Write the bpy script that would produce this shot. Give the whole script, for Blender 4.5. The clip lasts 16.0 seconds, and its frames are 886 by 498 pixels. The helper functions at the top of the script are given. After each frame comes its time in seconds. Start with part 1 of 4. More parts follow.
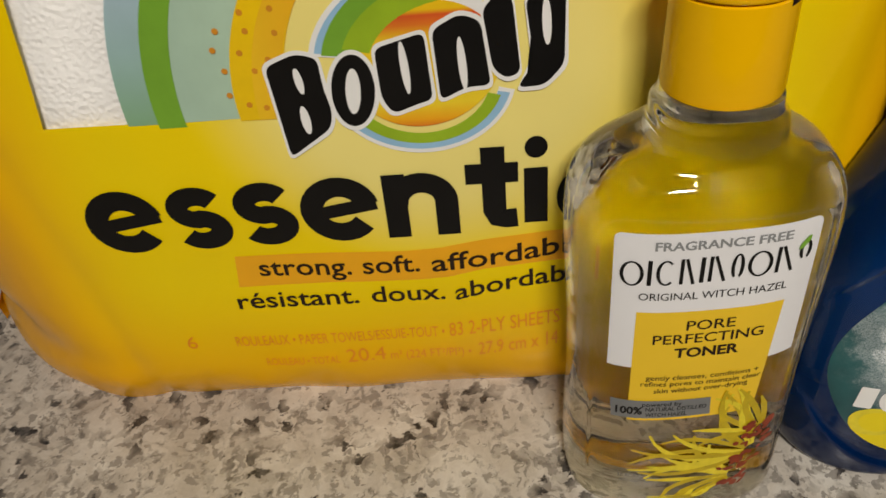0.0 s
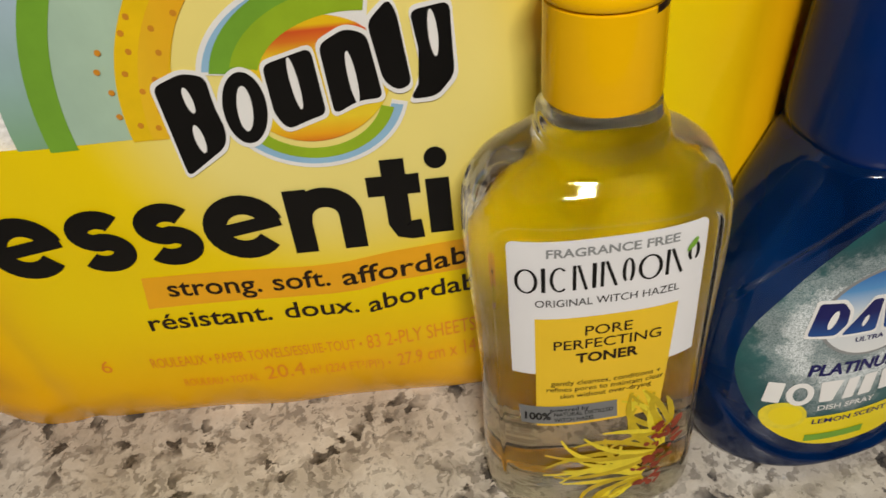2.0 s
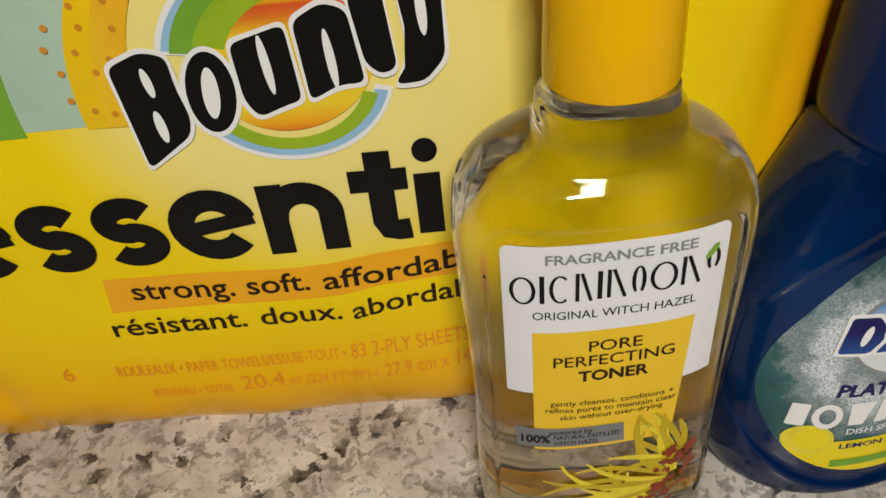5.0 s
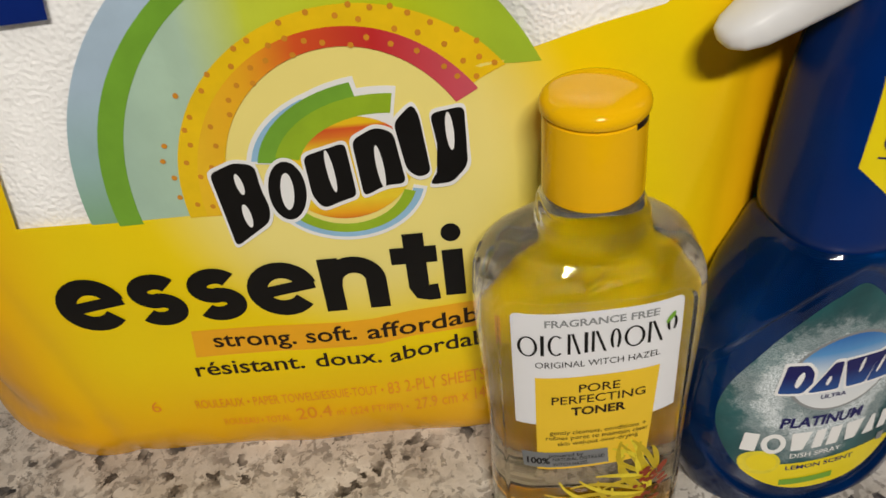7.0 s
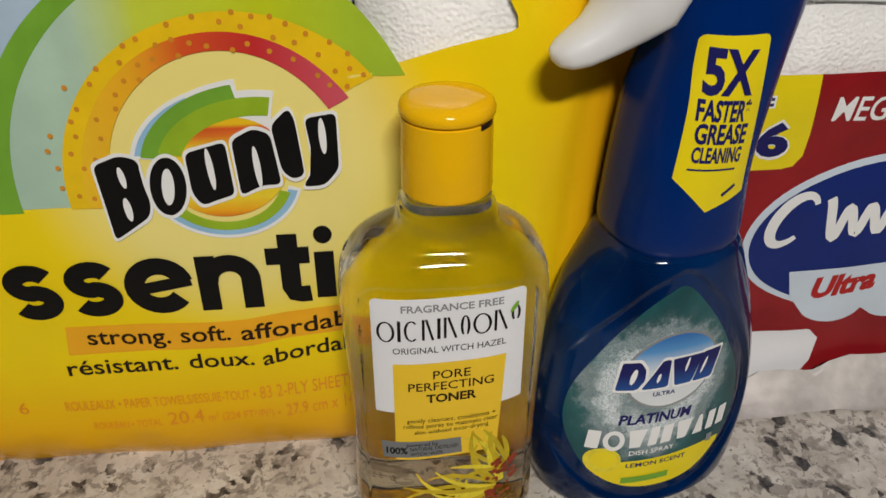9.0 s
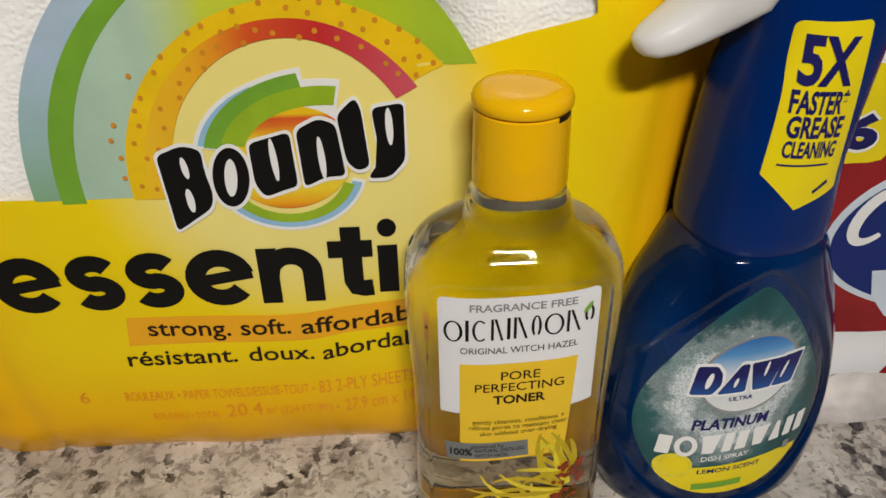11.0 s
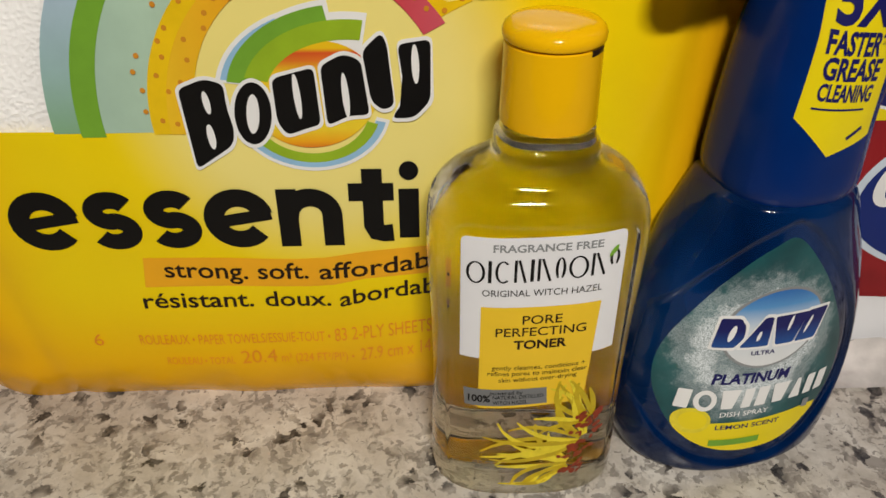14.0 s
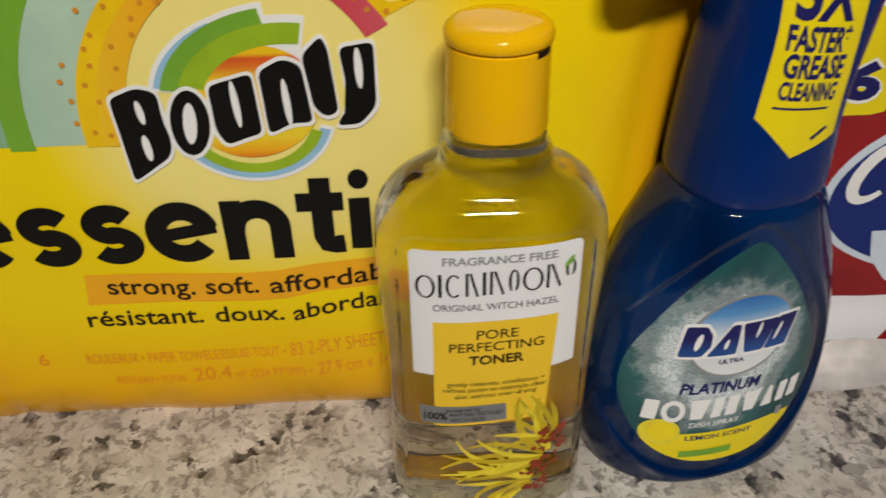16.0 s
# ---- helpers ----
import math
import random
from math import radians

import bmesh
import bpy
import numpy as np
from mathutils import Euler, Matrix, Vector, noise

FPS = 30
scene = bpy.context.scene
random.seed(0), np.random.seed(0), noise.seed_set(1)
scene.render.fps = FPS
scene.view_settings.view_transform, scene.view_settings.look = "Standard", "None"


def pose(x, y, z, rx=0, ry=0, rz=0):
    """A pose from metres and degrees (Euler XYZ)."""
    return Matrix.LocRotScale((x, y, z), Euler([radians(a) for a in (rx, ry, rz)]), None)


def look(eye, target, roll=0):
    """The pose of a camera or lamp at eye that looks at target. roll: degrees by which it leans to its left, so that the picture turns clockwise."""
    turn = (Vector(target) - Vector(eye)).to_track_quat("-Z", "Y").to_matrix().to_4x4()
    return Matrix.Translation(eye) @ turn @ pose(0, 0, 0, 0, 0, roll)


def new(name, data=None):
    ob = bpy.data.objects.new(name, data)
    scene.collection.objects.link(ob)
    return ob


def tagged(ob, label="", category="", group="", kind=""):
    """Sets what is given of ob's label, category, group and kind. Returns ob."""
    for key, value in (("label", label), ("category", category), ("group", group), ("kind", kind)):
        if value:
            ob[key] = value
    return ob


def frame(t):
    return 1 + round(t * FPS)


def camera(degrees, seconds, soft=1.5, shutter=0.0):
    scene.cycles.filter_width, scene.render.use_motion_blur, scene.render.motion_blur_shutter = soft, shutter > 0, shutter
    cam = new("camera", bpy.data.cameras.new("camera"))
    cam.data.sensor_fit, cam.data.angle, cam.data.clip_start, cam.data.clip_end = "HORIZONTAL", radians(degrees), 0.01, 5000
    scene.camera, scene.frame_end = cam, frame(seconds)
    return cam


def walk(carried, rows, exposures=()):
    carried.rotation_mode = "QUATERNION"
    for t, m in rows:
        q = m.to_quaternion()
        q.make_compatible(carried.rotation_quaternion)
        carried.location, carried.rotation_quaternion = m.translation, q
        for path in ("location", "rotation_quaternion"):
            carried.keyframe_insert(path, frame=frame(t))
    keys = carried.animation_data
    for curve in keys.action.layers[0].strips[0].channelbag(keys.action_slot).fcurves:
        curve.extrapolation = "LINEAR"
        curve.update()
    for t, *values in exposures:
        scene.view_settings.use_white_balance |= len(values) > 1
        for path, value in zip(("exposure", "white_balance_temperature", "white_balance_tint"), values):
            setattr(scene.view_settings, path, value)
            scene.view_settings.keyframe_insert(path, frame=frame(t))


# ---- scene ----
cam = camera(57.6, 16.0, shutter=0.4)
PATH = [
    (0, (-0.044, -0.177, 0.272), (-0.158, 1.368, -0.993), -5.9),
    (0.5, (-0.037, -0.167, 0.264), (-0.131, 1.37, -1.012), -5.9),
    (1, (-0.03, -0.169, 0.256), (-0.108, 1.366, -1.024), -6.0),
    (1.5, (-0.028, -0.176, 0.264), (-0.079, 1.366, -1.009), -6.1),
    (2, (-0.022, -0.175, 0.272), (-0.059, 1.374, -0.993), -6.4),
    (2.5, (-0.012, -0.172, 0.273), (-0.046, 1.375, -0.994), -6.6),
    (3, (-0.027, -0.165, 0.267), (-0.07, 1.382, -0.999), -6.8),
    (3.5, (-0.022, -0.173, 0.259), (-0.073, 1.371, -1.011), -6.6),
    (4, (-0.017, -0.176, 0.265), (-0.072, 1.369, -1.004), -6.4),
    (4.2, (-0.015, -0.169, 0.26), (-0.072, 1.373, -1.012), -6.3),
    (6.3, (-0.021, -0.148, 0.255), (-0.075, 1.405, -1.004), -6.2),
    (6.5, (-0.02, -0.156, 0.26), (-0.087, 1.401, -0.994), -6.3),
    (7, (-0.019, -0.195, 0.309), (-0.091, 1.387, -0.913), -6.5),
    (7.5, (-0.009, -0.226, 0.312), (0.086, 1.445, -0.782), -2.0),
    (8, (-0.014, -0.244, 0.31), (0.151, 1.469, -0.709), 0.1),
    (8.5, (-0.008, -0.241, 0.306), (0.184, 1.463, -0.723), 0.5),
    (9, (-0.006, -0.236, 0.297), (0.165, 1.452, -0.763), 0.1),
    (9.5, (-0.009, -0.241, 0.299), (0.15, 1.431, -0.787), -0.1),
    (10, (-0.01, -0.236, 0.298), (0.121, 1.437, -0.791), -0.5),
    (12.3, (-0.021, -0.215, 0.279), (0.0, 1.448, -0.832), -1.3),
    (12.5, (-0.015, -0.216, 0.276), (0.006, 1.445, -0.838), -1.3),
    (13, (-0.018, -0.218, 0.276), (0.014, 1.439, -0.844), -0.9),
    (13.5, (-0.019, -0.228, 0.28), (0.028, 1.427, -0.842), -0.3),
    (14, (-0.022, -0.228, 0.279), (0.031, 1.425, -0.844), 0.1),
    (14.5, (-0.029, -0.225, 0.278), (0.022, 1.426, -0.85), 0.2),
    (15, (-0.028, -0.216, 0.274), (0.018, 1.431, -0.86), -0.1),
    (15.5, (-0.027, -0.21, 0.271), (0.026, 1.434, -0.867), -0.5),
    (16, (-0.006, -0.213, 0.277), (0.062, 1.429, -0.864), -0.8),
]
walk(cam, [(t, look(eye, target, roll)) for t, eye, target, roll in PATH],
     exposures=[(0.0, -0.20, 6620, 10), (1.5, -0.08, 6500, 10), (2.5, -0.05, 6500, 10), (6.5, -0.05, 6350, 10), (7.5, -0.13, 6350, 10), (8.5, -0.22, 6200, 10), (10.0, -0.10, 6250, 10), (12.5, -0.14, 6350, 10), (14.0, -0.06, 6400, 10), (16.0, -0.12, 6350, 10)])

# ---- world and light ----
world = bpy.data.worlds.new("room_dark")
scene.world = world
world.use_nodes = True
world.node_tree.nodes["Background"].inputs[0].default_value = (0.9, 0.92, 1.0, 1)
world.node_tree.nodes["Background"].inputs[1].default_value = 0.02


def area_lamp(name, eye, target, sx, sy, watts, color):
    data = bpy.data.lights.new(name, "AREA")
    data.shape, data.size, data.size_y, data.energy, data.color = "RECTANGLE", sx, sy, watts, color
    ob = new(name, data)
    ob.matrix_world = look(eye, target)
    return ob


WARM = (1.0, 0.935, 0.83)
# a bar of four bulbs high in front of the counter
for k in range(4):
    area_lamp("bulb", (-0.04 + 0.07 * k, -0.92, 1.00), (0.03, 0.05, 0.05), 0.066, 0.06, 3.75, WARM)
scene.view_settings.exposure = 0.0


# ---- material helpers ----
def material(name):
    m = bpy.data.materials.new(name)
    m.use_nodes = True
    nt = m.node_tree
    return m, nt, nt.nodes["Principled BSDF"]


def node(nt, kind, **props):
    n = nt.nodes.new(kind)
    for key, value in props.items():
        if key in n.inputs:
            n.inputs[key].default_value = value
    return n


def ramp(nt, fac, stops):
    n = nt.nodes.new("ShaderNodeValToRGB")
    e = n.color_ramp.elements
    while len(e) < len(stops):
        e.new(0.5)
    for el, (p, c) in zip(e, stops):
        el.position, el.color = p, (*c, 1)
    nt.links.new(fac, n.inputs[0])
    return n.outputs[0]


def coords(nt, scale=(1, 1, 1)):
    geo = nt.nodes.new("ShaderNodeNewGeometry")
    mp = nt.nodes.new("ShaderNodeMapping")
    mp.inputs["Scale"].default_value = scale
    nt.links.new(geo.outputs["Position"], mp.inputs[0])
    return mp.outputs[0]


def noise_tex(nt, vec, scale, detail=4.0, rough=0.55):
    n = node(nt, "ShaderNodeTexNoise", Scale=scale, Detail=detail, Roughness=rough)
    nt.links.new(vec, n.inputs["Vector"])
    return n.outputs[0]


def bump(nt, bsdf, height, strength=0.3, distance=0.001):
    b = node(nt, "ShaderNodeBump", Strength=strength, Distance=distance)
    nt.links.new(height, b.inputs["Height"])
    nt.links.new(b.outputs[0], bsdf.inputs["Normal"])
    return b


def mix(nt, fac, a, b, mode="MIX"):
    n = nt.nodes.new("ShaderNodeMix")
    n.data_type, n.blend_type = "RGBA", mode
    for sock, v in ((n.inputs[0], fac), (n.inputs[6], a), (n.inputs[7], b)):
        if isinstance(v, (int, float)):
            sock.default_value = v
        elif isinstance(v, tuple):
            sock.default_value = (*v, 1)
        else:
            nt.links.new(v, sock)
    return n.outputs[2]


def plain(name, color, rough=0.5, spec=0.5, vary=0.08, scale=60.0, relief=0.0, coat=0.0, metal=0.0, relief_scale=300.0):
    """A painted, printed or moulded surface with slight mottling and fine relief."""
    m, nt, b = material(name)
    vec = coords(nt)
    n = noise_tex(nt, vec, scale)
    dark = tuple(c * (1 - vary) for c in color)
    light = tuple(min(1, c * (1 + vary)) for c in color)
    nt.links.new(ramp(nt, n, [(0.3, dark), (0.7, light)]), b.inputs["Base Color"])
    b.inputs["Roughness"].default_value = rough
    b.inputs["Specular IOR Level"].default_value = spec
    b.inputs["Coat Weight"].default_value = coat
    b.inputs["Metallic"].default_value = metal
    if relief:
        bump(nt, b, noise_tex(nt, vec, relief_scale, 3.0), relief, 0.0006)
    return m


# ---- materials ----
def granite_material():
    """Polished granite: interlocked pale, taupe, grey and dark grains with ragged edges."""
    m, nt, b = material("granite")
    vec = coords(nt, (0.88, 0.80, 1.0))

    def warped(v, scale, amount):
        n = node(nt, "ShaderNodeTexNoise", Scale=scale, Detail=4.0, Roughness=0.6)
        nt.links.new(v, n.inputs["Vector"])
        w = nt.nodes.new("ShaderNodeVectorMath")
        w.operation = "MULTIPLY_ADD"
        w.inputs[1].default_value = (amount, amount, amount)
        nt.links.new(n.outputs["Color"], w.inputs[0])
        nt.links.new(v, w.inputs[2])
        return w.outputs[0]

    def grains(v, scale):
        n = node(nt, "ShaderNodeTexVoronoi", Scale=scale)
        n.feature = "SMOOTH_F1"
        n.inputs["Smoothness"].default_value = 0.45
        nt.links.new(v, n.inputs["Vector"])
        sep = nt.nodes.new("ShaderNodeSeparateColor")
        nt.links.new(n.outputs["Color"], sep.inputs[0])
        return sep.outputs[0]

    def plus(a, f, c):
        n = nt.nodes.new("ShaderNodeMath")
        n.operation = "MULTIPLY_ADD"
        n.inputs[1].default_value = f
        nt.links.new(a, n.inputs[0])
        nt.links.new(c, n.inputs[2])
        return n.outputs[0]

    wv = warped(warped(vec, 80, 0.014), 240, 0.0045)
    broad = noise_tex(nt, vec, 48, 3, 0.55)
    big = plus(broad, 1.3, grains(wv, 190))
    small = plus(broad, 0.9, grains(wv, 420))
    c = ramp(nt, noise_tex(nt, wv, 40, 6, 0.7), [(0.3, (0.42, 0.375, 0.325)), (0.5, (0.60, 0.555, 0.50)), (0.7, (0.78, 0.745, 0.69))])
    half = node(nt, "ShaderNodeMath")
    half.operation = "MULTIPLY"
    half.inputs[1].default_value = 1 / 2.3
    nt.links.new(big, half.inputs[0])
    half2 = node(nt, "ShaderNodeMath")
    half2.operation = "MULTIPLY"
    half2.inputs[1].default_value = 1 / 1.9
    nt.links.new(small, half2.inputs[0])
    taupe = ramp(nt, half.outputs[0], [(0.53, (0, 0, 0)), (0.60, (0.4, 0.4, 0.4)), (0.68, (0.9, 0.9, 0.9))])
    c = mix(nt, taupe, c, ramp(nt, noise_tex(nt, wv, 150, 4), [(0.35, (0.21, 0.188, 0.165)), (0.65, (0.38, 0.338, 0.295))]))
    grey = ramp(nt, half2.outputs[0], [(0.59, (0, 0, 0)), (0.68, (0.75, 0.75, 0.75))])
    c = mix(nt, grey, c, (0.25, 0.225, 0.20))
    dark = ramp(nt, half.outputs[0], [(0.645, (0, 0, 0)), (0.71, (1, 1, 1))])
    c = mix(nt, dark, c, ramp(nt, noise_tex(nt, wv, 300, 3), [(0.4, (0.035, 0.033, 0.035)), (0.7, (0.13, 0.12, 0.115))]))
    # broken dark seams between the grains
    edge = node(nt, "ShaderNodeTexVoronoi", Scale=130.0)
    edge.feature = "DISTANCE_TO_EDGE"
    nt.links.new(wv, edge.inputs["Vector"])
    line = ramp(nt, edge.outputs["Distance"], [(0.0, (0.75, 0.75, 0.75)), (0.11, (0, 0, 0))])
    gate = ramp(nt, noise_tex(nt, vec, 110, 4, 0.6), [(0.50, (0, 0, 0)), (0.62, (1, 1, 1))])
    c = mix(nt, mix(nt, 1.0, line, gate, "MULTIPLY"), c, (0.17, 0.15, 0.13))
    speck = ramp(nt, noise_tex(nt, wv, 330, 2, 0.5), [(0.68, (0, 0, 0)), (0.74, (0.85, 0.85, 0.85))])
    c = mix(nt, speck, c, (0.10, 0.092, 0.085))
    nt.links.new(c, b.inputs["Base Color"])
    b.inputs["Roughness"].default_value = 0.24
    bump(nt, b, noise_tex(nt, wv, 400, 3), 0.04, 0.0005)
    return m


def clear_material(name, ior, tint=(1, 1, 1), rough=0.0, wavy=0.0):
    m, nt, b = material(name)
    b.inputs["Base Color"].default_value = (*tint, 1)
    b.inputs["Roughness"].default_value = rough
    b.inputs["IOR"].default_value = ior
    b.inputs["Transmission Weight"].default_value = 1.0
    if wavy:
        b.inputs["Coat Weight"].default_value = 0.4
        b.inputs["Coat Roughness"].default_value = 0.03
        bump(nt, b, noise_tex(nt, coords(nt, (1, 1, 0.22)), 75, 2, 0.45), wavy, 0.003)
    return m


def film_clear_material():
    m, nt, b = material("clear_film")
    out = nt.nodes["Material Output"]
    tr = nt.nodes.new("ShaderNodeBsdfTransparent")
    gl = node(nt, "ShaderNodeBsdfGlossy", Roughness=0.16)
    fr = node(nt, "ShaderNodeFresnel", IOR=1.45)
    mx = nt.nodes.new("ShaderNodeMixShader")
    nt.links.new(fr.outputs[0], mx.inputs[0])
    nt.links.new(tr.outputs[0], mx.inputs[1])
    nt.links.new(gl.outputs[0], mx.inputs[2])
    nt.links.new(mx.outputs[0], out.inputs[0])
    h = noise_tex(nt, coords(nt, (1, 1, 0.4)), 45, 4, 0.6)
    bp = node(nt, "ShaderNodeBump", Strength=0.5, Distance=0.004)
    nt.links.new(h, bp.inputs["Height"])
    nt.links.new(bp.outputs[0], gl.inputs["Normal"])
    nt.links.new(bp.outputs[0], fr.inputs["Normal"])
    return m


def paper_material():
    m, nt, b = material("embossed_paper")
    vec = coords(nt)
    b.inputs["Roughness"].default_value = 0.9
    nt.links.new(ramp(nt, noise_tex(nt, vec, 25), [(0.3, (0.86, 0.85, 0.84)), (0.7, (0.91, 0.90, 0.89))]), b.inputs["Base Color"])
    vor = node(nt, "ShaderNodeTexVoronoi", Scale=620.0)
    vor.feature = "SMOOTH_F1"
    nt.links.new(coords(nt, (1, 0.3, 1)), vor.inputs["Vector"])
    crease = noise_tex(nt, coords(nt, (0.6, 1, 1)), 40, 4)
    hm = nt.nodes.new("ShaderNodeMath")
    hm.operation = "MULTIPLY_ADD"
    hm.inputs[1].default_value = 1.6
    nt.links.new(crease, hm.inputs[0])
    nt.links.new(vor.outputs["Distance"], hm.inputs[2])
    bump(nt, b, hm.outputs[0], 0.60, 0.0009)
    return m


def yellow_film_material():
    """Printed film: clear yellow, pale round the oval, orange towards the ends; foot shading painted orange."""
    m, nt, b = material("printed_yellow_film")
    geo = nt.nodes.new("ShaderNodeNewGeometry")
    sep = nt.nodes.new("ShaderNodeSeparateXYZ")
    nt.links.new(geo.outputs["Position"], sep.inputs[0])

    def span(sock, lo, hi):
        r = node(nt, "ShaderNodeMapRange")
        r.interpolation_type = "SMOOTHSTEP"
        r.inputs[1].default_value, r.inputs[2].default_value = lo, hi
        nt.links.new(sock, r.inputs[0])
        return r.outputs[0]

    low = span(sep.outputs["Z"], 0.08, 0.012)
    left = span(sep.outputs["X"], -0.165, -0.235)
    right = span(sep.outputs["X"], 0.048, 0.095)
    dist = nt.nodes.new("ShaderNodeVectorMath")
    dist.operation = "DISTANCE"
    dist.inputs[1].default_value = (-0.058, 0.05, 0.160)
    nt.links.new(geo.outputs["Position"], dist.inputs[0])
    pale = span(dist.outputs["Value"], 0.085, 0.045)
    c = mix(nt, pale, (0.90, 0.67, 0.0015), (0.89, 0.765, 0.24))
    # orange foot: the shading of the film's curve put into the colour
    c = mix(nt, low, c, (0.85, 0.43, 0.001))
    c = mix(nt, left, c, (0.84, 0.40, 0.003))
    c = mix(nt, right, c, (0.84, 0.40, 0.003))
    nt.links.new(c, b.inputs["Base Color"])
    b.inputs["Roughness"].default_value = 0.20
    b.inputs["Specular IOR Level"].default_value = 0.2
    wr = noise_tex(nt, coords(nt, (1.2, 1.2, 0.6)), 17, 3, 0.5)
    bump(nt, b, wr, 0.35, 0.006)
    return m


def spread(name, axis, stops, rough=0.34, spec=0.3):
    """Printed ink whose colour runs along one axis."""
    m, nt, b = material(name)
    geo = nt.nodes.new("ShaderNodeNewGeometry")
    sep = nt.nodes.new("ShaderNodeSeparateXYZ")
    nt.links.new(geo.outputs["Position"], sep.inputs[0])
    r = node(nt, "ShaderNodeMapRange")
    r.inputs[1].default_value, r.inputs[2].default_value = stops[0][0], stops[-1][0]
    nt.links.new(sep.outputs[axis], r.inputs[0])
    lo, hi = stops[0][0], stops[-1][0]
    c = ramp(nt, r.outputs[0], [((p - lo) / (hi - lo), col) for p, col in stops])
    soft = ramp(nt, noise_tex(nt, coords(nt), 70, 3), [(0.3, (0.92, 0.92, 0.92)), (0.7, (1, 1, 1))])
    nt.links.new(mix(nt, 1.0, c, soft, "MULTIPLY"), b.inputs["Base Color"])
    b.inputs["Roughness"].default_value = rough
    b.inputs["Specular IOR Level"].default_value = spec
    wr = noise_tex(nt, coords(nt, (1, 1, 0.5)), 38, 4, 0.55)
    bump(nt, b, wr, 0.25, 0.003)
    return m


def foam_material():
    """Teal label print with swirls of white foam."""
    m, nt, b = material("foam_print")
    co = nt.nodes.new("ShaderNodeTexCoord")
    dist = nt.nodes.new("ShaderNodeVectorMath")
    dist.operation = "DISTANCE"
    dist.inputs[1].default_value = (-0.0105, -0.03, 0.068)
    nt.links.new(co.outputs["Object"], dist.inputs[0])
    wob = noise_tex(nt, co.outputs["Object"], 75, 7, 0.72)
    add = nt.nodes.new("ShaderNodeMath")
    add.operation = "MULTIPLY_ADD"
    add.inputs[1].default_value = 0.030
    nt.links.new(wob, add.inputs[0])
    nt.links.new(dist.outputs["Value"], add.inputs[2])
    ring = ramp(nt, add.outputs[0], [(0.029, (0.35, 0.35, 0.35)), (0.0335, (1, 1, 1)), (0.0385, (1, 1, 1)), (0.0420, (0.22, 0.22, 0.22)), (0.0452, (0.60, 0.60, 0.60)), (0.0490, (0.06, 0.06, 0.06)), (0.055, (0, 0, 0))])
    fine = ramp(nt, noise_tex(nt, co.outputs["Object"], 1700, 5, 0.85), [(0.38, (0.10, 0.10, 0.10)), (0.56, (1, 1, 1))])
    base = ramp(nt, noise_tex(nt, co.outputs["Object"], 45, 3), [(0.3, (0.004, 0.050, 0.060)), (0.7, (0.015, 0.11, 0.12))])
    c = mix(nt, mix(nt, 1.0, ring, fine, "MULTIPLY"), base, (0.86, 0.91, 0.95))
    nt.links.new(c, b.inputs["Base Color"])
    b.inputs["Roughness"].default_value = 0.3
    return m


def blue_body_material():
    """Clear blue plastic full of blue liquid: deep, glossy, its glow painted as lighter blue mottling."""
    m, nt, b = material("blue_body")
    vec = coords(nt)
    # lighter blue patches stand in for light glowing through the liquid
    nt.links.new(ramp(nt, noise_tex(nt, coords(nt, (1, 1, 0.4)), 28, 3), [(0.34, (0.0008, 0.020, 0.105)), (0.5, (0.0012, 0.036, 0.18)), (0.70, (0.002, 0.060, 0.28))]), b.inputs["Base Color"])
    b.inputs["Roughness"].default_value = 0.06
    b.inputs["IOR"].default_value = 1.42
    b.inputs["Transmission Weight"].default_value = 0.62
    bump(nt, b, noise_tex(nt, vec, 60, 3), 0.06, 0.001)
    return m


